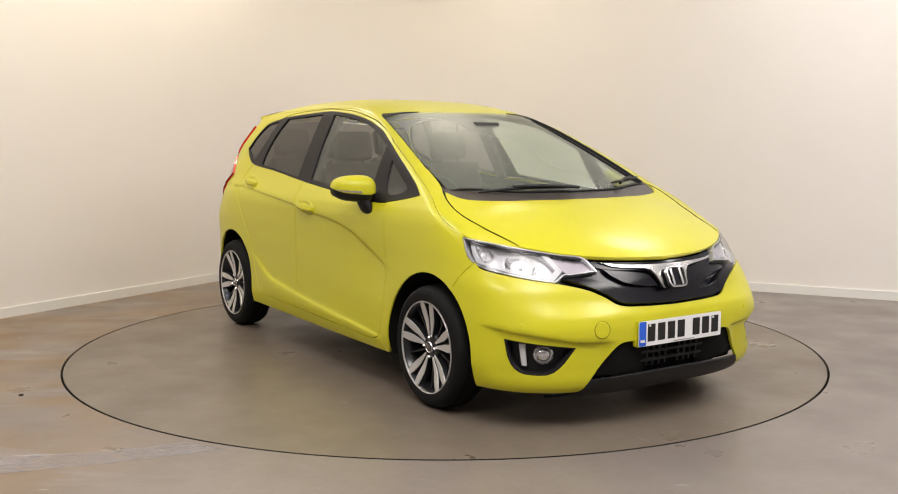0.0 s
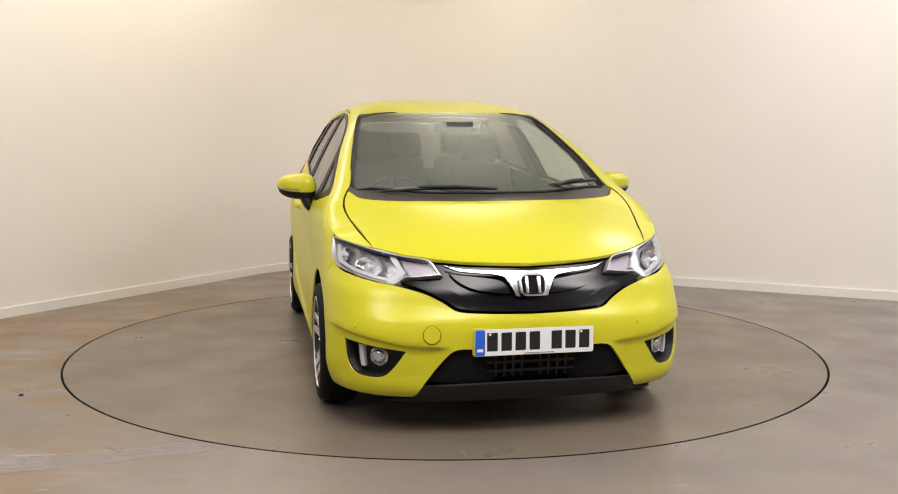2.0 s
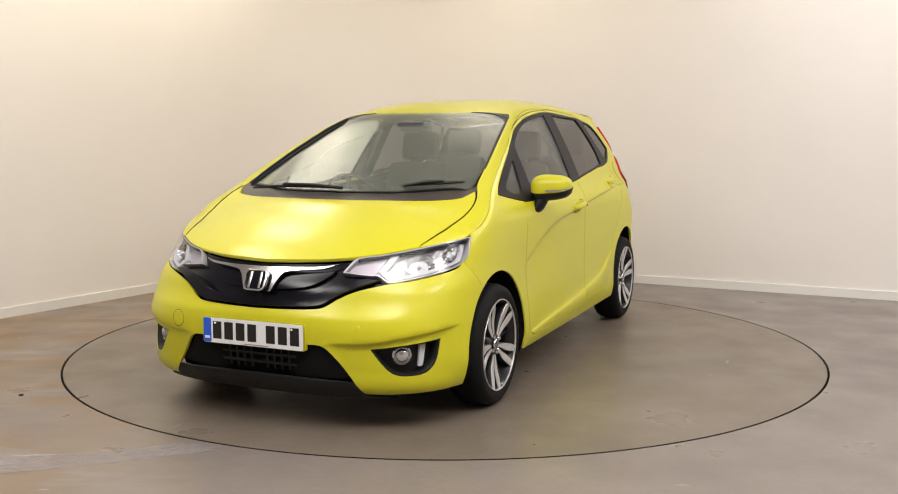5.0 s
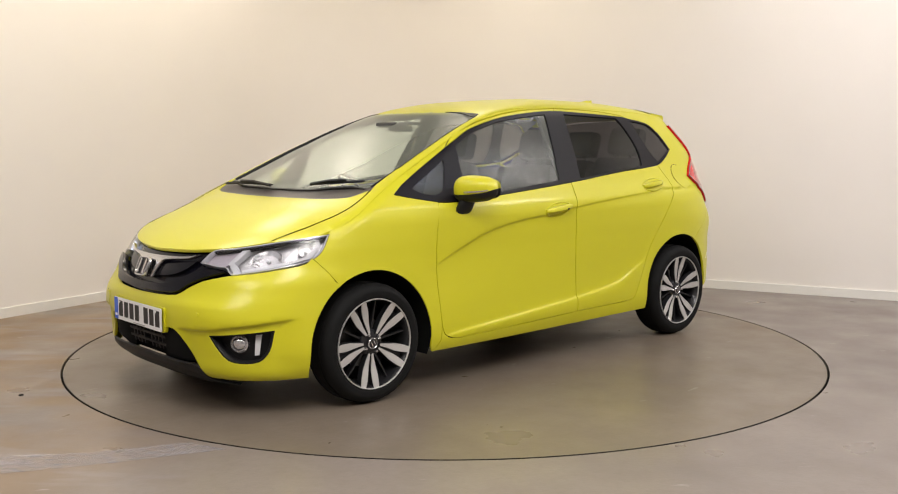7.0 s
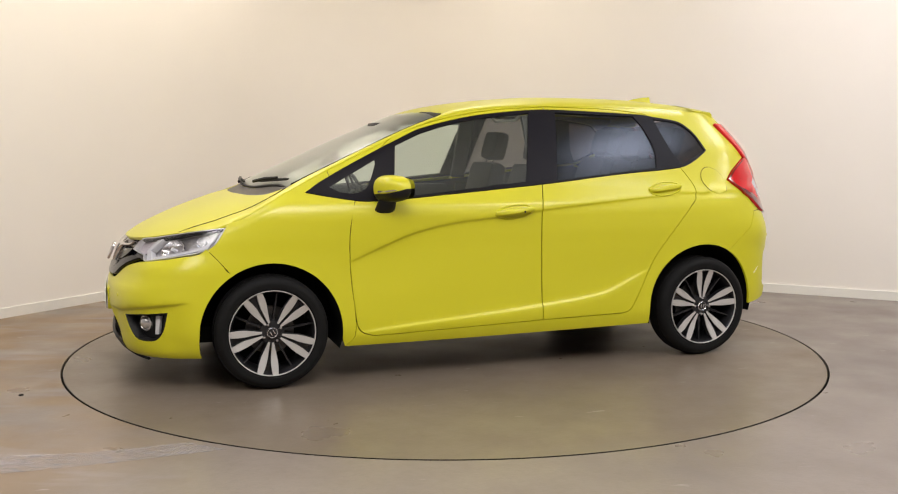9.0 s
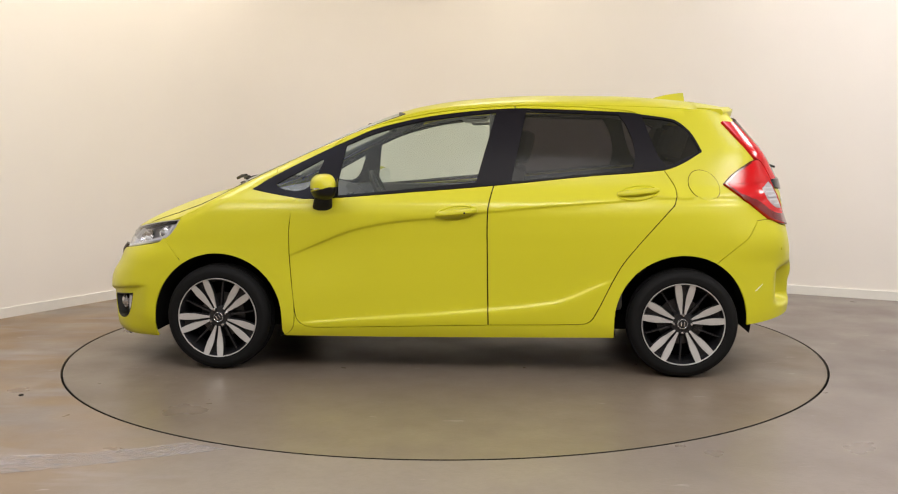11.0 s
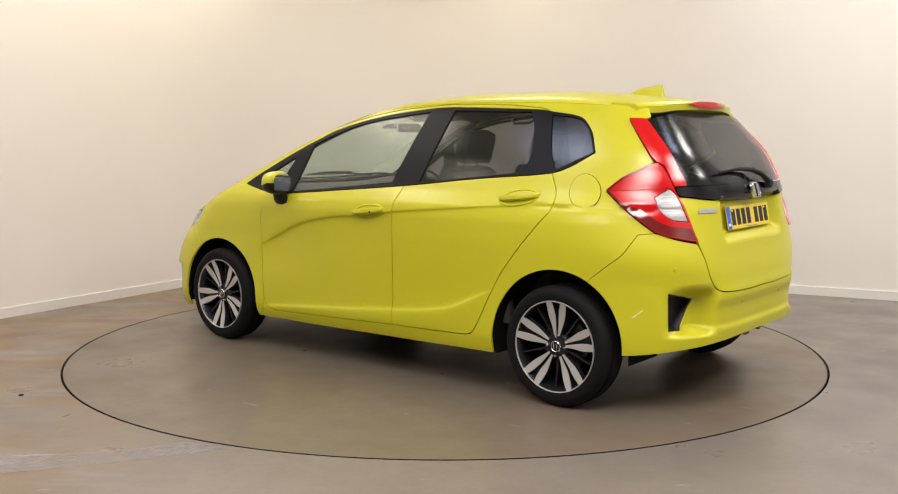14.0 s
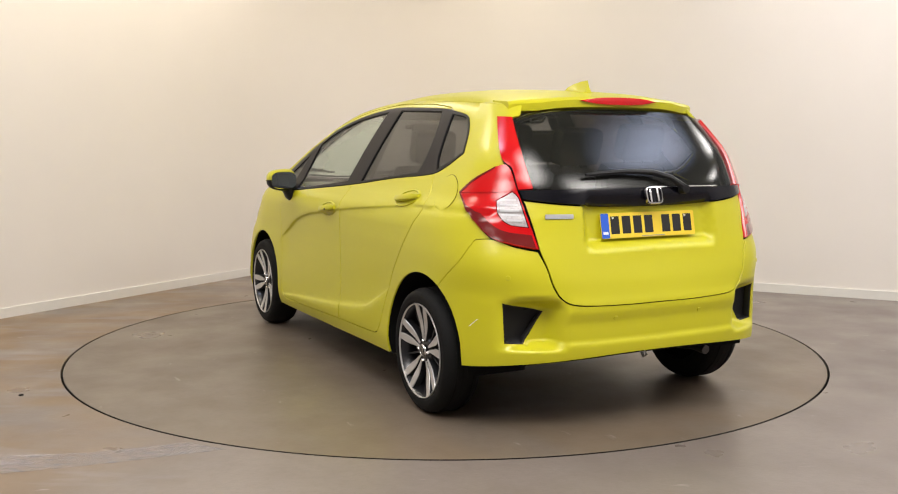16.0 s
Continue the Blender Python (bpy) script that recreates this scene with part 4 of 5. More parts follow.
def lamps():
    for sd in (1, -1):
        lamp = skin("headlamp", [panel("wall", HEAD, gap=0.001, offset=-0.050, fold=0.0, side=sd)], M_LAMPBACK, car, "clear headlamp with chrome reflectors")
        # dark walls between the housing and the lens
        skin("housing_edge", [panel("wall", HEAD, [grow(HEAD, -0.0055)], gap=0.001, offset=-0.001, fold=0.050, side=sd, step=0.02)], M_LAMPEDGE, lamp)
        for s, z, r, wide in ((1.535, 0.728, 0.046, 1.55), (1.418, 0.768, 0.030, 1.25)):
            prof = [(0.010, -0.030), (r * 0.5, -0.024), (r * 0.85, -0.006), (r, 0.012), (r * 1.06, 0.013), (r * 1.08, 0.004)]
            bm = lathe(prof, 36, "z")
            for v in bm.verts:
                v.co.x *= wide
            on_wall(part("reflector", bm, M_CHROME, lamp), s, z, -0.036, sd, 8 * sd)
            on_wall(part("bulb", lathe([(0.0, 0.012), (0.009, 0.008), (0.011, -0.03)], 16, "z"), M_WHITE, lamp), s, z, -0.030, sd)
        # bright arrow, the turn lamp's wedge, the white line along the lower edge and the dark upper lid
        arrow = [(1.592, 0.774), (1.612, 0.770), (1.655, 0.704), (1.627, 0.664), (1.606, 0.668), (1.634, 0.706)]
        skin("light_guide", [panel("wall", arrow, gap=0.0, offset=-0.012, fold=0.035, side=sd, step=0.014)], M_GUIDE, lamp)
        wedge = [(1.626, 0.764), (1.708, 0.749), (1.745, 0.699), (1.680, 0.690), (1.662, 0.702)]
        skin("turn_lamp", [panel("wall", wedge, gap=0.0, offset=-0.026, fold=0.012, side=sd, step=0.016)], M_AMBER, lamp, "clear turn lamp with a lilac sheen")
        skin("light_guide", [panel("wall", [(1.375, 0.80), (1.40, 0.73), (1.50, 0.697), (1.605, 0.672), (1.605, 0.682), (1.50, 0.710), (1.412, 0.742), (1.39, 0.80)], gap=0.0, offset=-0.016, fold=0.02, side=sd)], M_GUIDE, lamp)
        lid_band = [(1.350, 0.829), (1.43, 0.816), (1.54, 0.791), (1.64, 0.768), (1.714, 0.752), (1.712, 0.744), (1.64, 0.759), (1.54, 0.782), (1.43, 0.806), (1.362, 0.817)]
        skin("upper_lid", [panel("wall", lid_band, gap=0.0, offset=-0.002, fold=0.03, side=sd, step=0.016)], M_BLACK, lamp)
        ob = skin("lens", [panel("wall", HEAD, gap=0.001, offset=0.002, fold=0.0, side=sd, step=0.04)], M_LENS, lamp)
        ob.visible_shadow = False
        # fog lamp pocket
        pocket = skin("fog_pocket", [panel("wall", FOG, gap=-0.004, offset=-0.055, fold=0.0, side=sd), panel("wall", FOG, [grow(FOG, -0.004)], gap=-0.001, offset=-0.004, fold=0.06, side=sd)], M_BLACK, car, "black fog lamp recess")
        f = part("fog_lamp", lathe([(0.0, 0.018), (0.015, 0.017), (0.028, 0.010), (0.033, 0.0), (0.037, 0.004), (0.043, 0.0), (0.045, -0.03)], 32, "z"), M_FOG, pocket, "round clear fog lamp")
        on_wall(f, 1.600, 0.345, -0.040, sd)
        skin("daytime_lamp", [panel("wall", [(1.533, 0.390), (1.550, 0.388), (1.555, 0.290), (1.542, 0.292)], gap=0.0, offset=-0.034, fold=0.02, side=sd)], M_GUIDE, pocket, "white upright daytime running lamp")
        # tail lamps
        tl = skin("tail_lamp", [panel("wall", TAIL_LOW, [REVERSE], gap=0.003, offset=0.012, fold=0.026, side=sd, step=0.025)], M_RED, car, "red and clear tail lamp")
        skin("upper_lens", [panel("wall", TAIL_UP, gap=0.002, offset=0.014, fold=0.028, side=sd, step=0.025)], M_RED, tl)
        skin("reverse_lens", [panel("wall", REVERSE, gap=0.001, offset=0.010, fold=0.02, side=sd, step=0.02)], M_REVERSE, tl, "clear reversing lens")
        for k in range(5):
            z = 0.925 + 0.021 * k
            s0 = line(z, [(0.91, -1.541), (0.949, -1.510), (1.004, -1.503), (1.043, -1.540)]) - 0.008
            s1 = line(z, [(0.899, -1.589), (1.022, -1.560)]) + 0.006
            skin("lens_rib", [panel("wall", [(s0, z + 0.004), (s1, z + 0.004), (s1, z - 0.004), (s0, z - 0.004)], gap=0.0, offset=0.0125, fold=0.003, side=sd, step=0.02)], M_GUIDE, tl)
        low = [(-1.40, 0.978), (-1.438, 0.925), (-1.497, 0.855), (-1.558, 0.828), (-1.612, 0.812), (-1.60, 0.865), (-1.52, 0.885), (-1.45, 0.955)]
        skin("dark_lens", [panel("wall", low, gap=0.0, offset=0.0145, fold=0.004, side=sd, step=0.025)], M_REDDARK, tl)
        rim = [(-1.359, 1.033), (-1.408, 1.089), (-1.49, 1.152), (-1.488, 1.140), (-1.412, 1.078), (-1.372, 1.031), (-1.402, 0.984), (-1.447, 0.922), (-1.438, 0.916), (-1.391, 0.982)]
        skin("lens_rim", [panel("wall", rim, gap=0.002, offset=0.0150, fold=0.004, side=sd, step=0.02)], M_REDDARK, tl)
        ridge = [(-1.375, 1.036), (-1.53, 1.052), (-1.545, 1.048), (-1.53, 1.042), (-1.375, 1.030)]
        skin("lens_ridge", [panel("wall", ridge, gap=0.0, offset=0.0155, fold=0.005, side=sd, step=0.02)], M_RED, tl)
        # rear bumper vents
        skin("bumper_vent", [panel("wall", VENT, gap=-0.004, offset=-0.035, fold=0.0, side=sd), panel("wall", VENT, [grow(VENT, -0.004)], gap=-0.001, offset=-0.004, fold=0.04, side=sd)], M_BLACK, car, "black corner vent")
        # parking sensors
        for s, z in ((-1.845, 0.505), (-1.545, 0.69)):
            on_wall(part("parking_sensor", lathe([(0.0, 0.003), (0.009, 0.003), (0.0105, 0.0), (0.0105, -0.01)], 20, "z"), M_PAINT, car), s, z, 0.0, sd)
    for s, sd in ((1.71, 1), (1.545, -1)):
        on_wall(part("parking_sensor", lathe([(0.0, 0.003), (0.009, 0.003), (0.0105, 0.0), (0.0105, -0.01)], 20, "z"), M_PAINT, car), s, 0.475, 0.0, sd)
    skin("scuff_mark", [panel("wall", [(-1.432, 0.468), (-1.437, 0.470), (-1.462, 0.505), (-1.460, 0.506)], gap=0.0, offset=0.0015, fold=0.002, step=0.01)], M_PLATE_W, car, "pale scuff in the paint")
    # tow cover, fuel flap
    on_wall(part("tow_cover", lathe([(0.0, 0.002), (0.034, 0.002), (0.0365, -0.001)], 36, "z"), M_PAINT, car), 1.745, 0.455, 0.0, -1)
    on_wall(part("tow_cover_gap", lathe([(0.0365, 0.001), (0.0385, 0.001)], 36, "z"), M_DARK, car), 1.745, 0.455, 0.0, -1)
    fuel = skin("fuel_flap", [panel("wall", [(-1.285 + 0.056 * math.cos(a * math.pi / 12), 1.029 + 0.078 * math.sin(a * math.pi / 12)) for a in range(24)], gap=0.0, offset=0.0035, fold=0.006, step=0.02)], M_PAINT, car)
    skin("fuel_gap", [panel("wall", [(-1.285 + 0.0580 * math.cos(a * math.pi / 12), 1.029 + 0.0808 * math.sin(a * math.pi / 12)) for a in range(24)], gap=0.0, offset=0.0015, fold=0.0, step=0.02)], M_DARK, car)


def rounded_plate(w, h, r, d, bend=0.0):
    """A flat rounded slab in x, y with thickness d along z."""
    bm = bmesh.new()
    pts = []
    for cx, cy, a0 in ((w / 2 - r, h / 2 - r, 0), (-w / 2 + r, h / 2 - r, 90), (-w / 2 + r, -h / 2 + r, 180), (w / 2 - r, -h / 2 + r, 270)):
        for k in range(5):
            a = radians(a0 + 22.5 * k)
            pts.append((cx + r * math.cos(a), cy + r * math.sin(a)))
    top = [bm.verts.new((x, y, d)) for x, y in pts]
    bot = [bm.verts.new((x, y, 0)) for x, y in pts]
    bm.faces.new(top)
    bm.faces.new(list(reversed(bot)))
    for i in range(len(pts)):
        j = (i + 1) % len(pts)
        bm.faces.new((bot[i], bot[j], top[j], top[i]))
    return bm


def number_plate(name, mat, m, label):
    ob = part(name, rounded_plate(0.52, 0.111, 0.008, 0.004), mat, car, label)
    ob.matrix_local = m
    def child(n, w, h, x, y, z, mt, r=0.002):
        c = part(n, rounded_plate(w, h, r, 0.0012), mt, ob)
        c.location = (x, y, z)
        return c
    child("blue_band", 0.042, 0.109, -0.238, 0, 0.0032, M_BLUE, 0.006)
    child("band_mark", 0.026, 0.012, -0.238, -0.032, 0.0042, M_PLATE_W)
    for i in range(7):
        x = -0.185 + i * 0.0615 + (0.035 if i > 3 else 0)
        child("character_bar", 0.046, 0.078, x, 0.002, 0.0032, M_INK)
    child("maker_line", 0.13, 0.004, 0.02, -0.050, 0.0036, M_GREY)
    for x in (-0.195, 0.205):
        c = part("screw_cap", lathe([(0.0, 0.006), (0.004, 0.005), (0.006, 0.0)], 14, "z"), M_PLATE_W, ob)
        c.location = (x, 0.034, 0.003)
    return ob


def badge(m, k=1.0):
    """Chrome rounded frame with two bars on a dark ground, as a plain shape."""
    ground = part("emblem", rounded_plate(0.108 * k, 0.092 * k, 0.022 * k, 0.006), M_GLOSS, car, "chrome emblem on a dark ground")
    ground.matrix_local = m
    bm = bmesh.new()
    def ring(w, h, r, z):
        pts = []
        for cx, cy, a0 in ((w / 2 - r, h / 2 - r, 0), (-w / 2 + r, h / 2 - r, 90), (-w / 2 + r, -h / 2 + r, 180), (w / 2 - r, -h / 2 + r, 270)):
            for j in range(7):
                a = radians(a0 + 15 * j)
                x, y = cx + r * math.cos(a), cy + r * math.sin(a)
                pts.append(bm.verts.new((x * (1 + 0.9 * y), y, z)))
        return pts
    rs = [ring(0.116 * k, 0.100 * k, 0.028 * k, 0.0), ring(0.114 * k, 0.098 * k, 0.027 * k, 0.012), ring(0.100 * k, 0.084 * k, 0.020 * k, 0.014), ring(0.096 * k, 0.080 * k, 0.019 * k, 0.004)]
    for a, b in zip(rs, rs[1:]):
        for i in range(len(a)):
            j = (i + 1) % len(a)
            bm.faces.new((a[i], a[j], b[j], b[i]))
    part("emblem_frame", bm, M_CHROME, ground)
    for sx in (1, -1):
        bm = bmesh.new()
        bm_box(bm, 0, 0, 0.008, 0.013 * k, 0.076 * k, 0.010, 0.003)
        for v in bm.verts:
            v.co.x += sx * (0.023 * k + 0.10 * abs(v.co.y) * k)
        part("emblem_bar", bm, M_CHROME, ground)
    return ground


def badges_and_plates():
    # faces: x to the car's right as seen from the front, y up, z out
    def facing(x, z, forward, lean):
        if forward:
            base = Matrix(((0, 0, 1), (1, 0, 0), (0, 1, 0))).to_4x4()
        else:
            base = Matrix(((0, 0, -1), (-1, 0, 0), (0, 1, 0))).to_4x4()
        return Matrix.Translation((x, 0, z)) @ base @ pose(0, 0, 0, lean, 0, 0)
    number_plate("front_plate", M_PLATE_W, facing(2.064, 0.4235, True, 0), "white registration plate with blue band and dark bars")
    bm = rounded_plate(0.53, 0.119, 0.010, 0.02)
    ob = part("plate_holder", bm, M_PAINT, car)
    ob.matrix_local = facing(2.036, 0.4235, True, 0)
    number_plate("rear_plate", M_PLATE_Y, facing(-1.846, 0.894, False, -11), "yellow registration plate with blue band and dark bars")
    badge(facing(2.024, 0.653, True, -24), 1.0)
    badge(facing(-1.874, 1.022, False, -16), 0.78)
    # model mark on the tailgate as one plain bar
    on_wall(part("model_mark", rounded_plate(0.125, 0.020, 0.004, 0.004), M_LAMPEDGE, car, "small chrome model mark"), -1.675, 0.943, 0.0, 1)


def spoiler():
    bm = bmesh.new()
    n = 28
    rows = []
    for i in range(n + 1):
        y = -0.522 + 1.044 * i / n
        k = abs(y) / 0.522
        rear = -1.618 + 0.115 * k ** 3.2
        front = -1.36
        ring = []
        for t in (0.0, 0.35, 0.7, 0.92):
            x = front + (rear - front) * t
            zz = lid(max(x, -1.55), y * 0.97)[2] + 0.0015
            ring.append((x, zz + 0.004 * t + 0.008 * t * t))
        zt = ring[-1][1]
        ring.append((rear, zt - 0.014))
        ring.append((rear + 0.005, zt - 0.046))
        ring.append((rear + 0.04, zt - 0.056))
        ring.append((rear + 0.14, zt - 0.058))
        ring.append((front, lid(front, y * 0.97)[2] - 0.03))
        rows.append([bm.verts.new((x, y, z)) for x, z in ring])
    for i in range(n):
        for j in range(len(rows[0]) - 1):
            bm.faces.new((rows[i][j], rows[i + 1][j], rows[i + 1][j + 1], rows[i][j + 1]))
    bm.faces.new(rows[0])
    bm.faces.new(rows[-1])
    sp = part("spoiler", bm, M_PAINT, car)
    bm = bmesh.new()
    rows = []
    for i in range(21):
        t = -1 + i / 10
        y = 0.215 * t
        h = 0.017 * max(0.05, 1 - abs(t) ** 2.6)
        x = -1.621 + 0.115 * (abs(y) / 0.535) ** 3.2
        z = 1.4425
        rows.append([bm.verts.new((x + dx, y, z + dz)) for dx, dz in ((0.02, h), (-0.004, h), (-0.007, 0), (-0.004, -h), (0.02, -h))])
    for i in range(20):
        for j in range(4):
            bm.faces.new((rows[i][j], rows[i + 1][j], rows[i + 1][j + 1], rows[i][j + 1]))
    part("brake_lamp", bm, M_RED, sp, "red high-level brake lamp")
    # shark fin
    bm = bmesh.new()
    prof = [(-1.165, 1.508, 0.004), (-1.20, 1.525, 0.012), (-1.26, 1.540, 0.016), (-1.32, 1.549, 0.012), (-1.366, 1.552, 0.006), (-1.372, 1.520, 0.016), (-1.374, 1.495, 0.022)]
    rows = []
    for x, z, w in prof:
        zb = lid(max(x, -1.5), 0)[2] - 0.01
        rows.append([bm.verts.new(p) for p in ((x, 0.030 if w > 0.005 else 0.006, zb), (x, w, (z + zb) / 2), (x, w * 0.35, z), (x, -w * 0.35, z), (x, -w, (z + zb) / 2), (x, -0.030 if w > 0.005 else -0.006, zb))])
    for i in range(len(rows) - 1):
        for j in range(5):
            bm.faces.new((rows[i][j], rows[i + 1][j], rows[i + 1][j + 1], rows[i][j + 1]))
    bm.faces.new(rows[-1])
    bm.faces.new(rows[0])
    part("aerial_fin", bm, M_PAINT, car, "yellow shark fin aerial")


def door_mirror(sd):
    """Housing in two colours, foot, glass and turn lamp."""
    cx, cy, cz = 0.625, 0.905, 1.018
    n, m = 28, 16
    def point(u, v):
        # u round the long axis (y), v along it
        t = -1 + 2 * v
        taper = max(0.0, 1 - abs(t) ** 3.4) ** 0.5
        a = 2 * math.pi * u
        rx = 0.085 * taper * (1.0 if math.cos(a) > 0 else 0.55)
        rz = 0.068 * taper * (1 - 0.14 * t)
        sgn = lambda q: math.copysign(abs(q) ** 0.75, q)
        return Vector((cx + 0.01 - 0.035 * t + rx * sgn(math.cos(a)), sd * (cy + 0.105 * t), cz + rz * sgn(math.sin(a)) + 0.004 * t))
    def shell(lo, hi, mat, name, parent, k=1.0):
        bm = bmesh.new()
        g = [[bm.verts.new(point(lo + (hi - lo) * i / n, j / m)) for j in range(m + 1)] for i in range(n + 1)]
        for i in range(n):
            for j in range(m):
                bm.faces.new((g[i][j], g[i + 1][j], g[i + 1][j + 1], g[i][j + 1]))
        bmesh.ops.remove_doubles(bm, verts=bm.verts[:], dist=1e-5)
        return part(name, bm, mat, parent)
    body = shell(-0.045, 0.50, M_PAINT, "door_mirror", car)
    body["label"] = "yellow door mirror with black lower half"
    shell(0.50, 0.955, M_BLACK, "lower_cover", body)
    # foot
    bm = bmesh.new()
    rows = []
    for t, x, y, z, a, b in ((0, 0.66, 0.862, 0.985, 0.045, 0.035), (0.3, 0.665, 0.855, 0.945, 0.050, 0.034), (0.7, 0.672, 0.838, 0.905, 0.055, 0.030), (1, 0.672, 0.822, 0.888, 0.050, 0.028)):
        rows.append([bm.verts.new((x + a * math.cos(k * math.pi / 8), sd * (y + b * math.sin(k * math.pi / 8)), z)) for k in range(16)])
    for i in range(3):
        for k in range(16):
            bm.faces.new((rows[i][k], rows[i][(k + 1) % 16], rows[i + 1][(k + 1) % 16], rows[i + 1][k]))
    bm.faces.new(rows[-1])
    part("mirror_foot", bm, M_BLACK, body)
    bm = bmesh.new()
    ring = []
    for k in range(32):
        a = 2 * math.pi * k / 32
        sgn = lambda q: math.copysign(abs(q) ** 0.6, q)
        ring.append(bm.verts.new((cx - 0.042 - 0.028 * sgn(math.cos(a)) , sd * (cy + 0.088 * sgn(math.cos(a))), cz + 0.052 * sgn(math.sin(a)))))
    bm.faces.new(ring)
    part("mirror_glass", bm, M_MIRROR, body, smooth=False)
    bm = bmesh.new()
    rows = []
    for i in range(13):
        v = 0.45 + 0.5 * i / 12
        rows.append([bm.verts.new(point(u, v) + Vector((0.003, sd * 0.002, 0))) for u in (-0.030, -0.022, -0.012)])
    for i in range(12):
        for j in range(2):
            bm.faces.new((rows[i][j], rows[i + 1][j], rows[i + 1][j + 1], rows[i][j + 1]))
    part("turn_repeater", bm, M_FOG, body, "slim clear turn repeater")


def make_wheel():
    """One wheel, its outer face towards +y, centre at the origin."""
    root = new("wheel", None)
    R = TYRE
    prof = [(0.196, -0.085), (0.220, -0.094), (0.257, -0.093), (0.278, -0.082), (0.2895, -0.058), (R, -0.02), (R, 0.02), (0.2895, 0.058), (0.279, 0.081), (0.262, 0.092), (0.250, 0.0945), (0.247, 0.0935), (0.238, 0.095), (0.226, 0.092), (0.218, 0.084)]
    tyre = part("tyre", lathe(prof, 72), M_RUBBER, root, "black road tyre")
    for o in (-0.042, -0.014, 0.014, 0.042):
        part("tread_groove", lathe([(R + 0.0006, o - 0.004), (R - 0.006, o - 0.001), (R - 0.006, o + 0.001), (R + 0.0006, o + 0.004)], 72), M_DARK, tyre)
    part("rim_lip", lathe([(0.219, 0.078), (0.2205, 0.090), (0.2190, 0.094), (0.2155, 0.093), (0.2145, 0.086)], 72), M_ALLOY, root, "bright machined rim edge")
    part("rim_barrel", lathe([(0.2147, 0.087), (0.208, 0.078), (0.202, 0.04), (0.191, 0.0), (0.197, -0.08), (0.189, -0.085)], 64), M_RIMDARK, root)
    part("brake_disc", lathe([(0.03, -0.020), (0.125, -0.020), (0.125, -0.036), (0.03, -0.036)], 48), M_DISC, root)
    part("back_plate", lathe([(0.0, -0.05), (0.195, -0.05)], 48), M_DARK, root)

    def blade(a0, skew, widths, heights, r0, r1, mat, name, deep=0.030):
        bm = bmesh.new()
        rows = []
        n = 13
        for i in range(n):
            t = i / (n - 1)
            r = r0 + (r1 - r0) * t
            w, y = line(t, widths), line(t, heights)
            ang = a0 + skew
            c, s = math.cos(ang), math.sin(ang)
            rows.append([bm.verts.new((r * c - du * s, y + dy, r * s + du * c)) for du, dy in ((-w, -deep), (-w, -0.003), (-w * 0.90, 0.0), (w * 0.90, 0.0), (w, -0.003), (w, -deep))])
        for i in range(n - 1):
            for j in range(5):
                bm.faces.new((rows[i][j], rows[i][j + 1], rows[i + 1][j + 1], rows[i + 1][j]))
        bm.faces.new(rows[0])
        bm.faces.new(rows[-1])
        return part(name, bm, mat, root)
    for k in range(5):
        a = radians(90 + 72 * k)
        for sg in (1, -1):
            # the machined face on a wider dark blade
            blade(a, sg * radians(10.6), [(0, 0.005), (0.3, 0.0120), (0.58, 0.0185), (0.75, 0.0190), (1, 0.0158)], [(0, 0.066), (0.35, 0.068), (0.75, 0.080), (1, 0.088)], 0.052, 0.2145, M_ALLOY, "spoke", 0.004)
            blade(a, sg * radians(10.6), [(0, 0.0075), (0.3, 0.0135), (0.58, 0.0198), (0.75, 0.0203), (1, 0.0170)], [(0, 0.062), (0.35, 0.064), (0.75, 0.0765), (1, 0.0845)], 0.045, 0.2120, M_RIMDARK, "spoke_back", 0.034)
        blade(a + radians(36), 0.0, [(0, 0.006), (1, 0.0035)], [(0, 0.046), (1, 0.058)], 0.05, 0.205, M_RIMDARK, "dark_spoke")
        blade(a, 0.0, [(0, 0.006), (1, 0.020)], [(0, 0.040), (1, 0.050)], 0.05, 0.205, M_RIMDARK, "spoke_web")
    part("hub", lathe([(0.0, 0.060), (0.030, 0.060), (0.058, 0.056), (0.066, 0.046), (0.070, 0.0)], 40), M_RIMDARK, root)
    cap = part("hub_cap", lathe([(0.0, 0.074), (0.024, 0.074), (0.028, 0.071), (0.029, 0.05)], 32), M_RIMDARK, root)
    part("cap_ring", lathe([(0.0225, 0.0742), (0.0245, 0.0762), (0.0275, 0.0735), (0.0285, 0.068)], 32), M_CHROME, cap)
    for sx in (1, -1):
        part("cap_mark", box(sx * 0.0085, 0.0752, 0, 0.0055, 0.003, 0.024, 0.001), M_CHROME, cap)
    for k in range(4):
        a = radians(90 * k)
        ob = part("wheel_nut", lathe([(0.0, 0.026), (0.006, 0.025), (0.0095, 0.019), (0.0115, 0.0)], 6), M_CHROME, root)
        ob.location = (0.047 * math.cos(a), 0.052, 0.047 * math.sin(a))
    return root


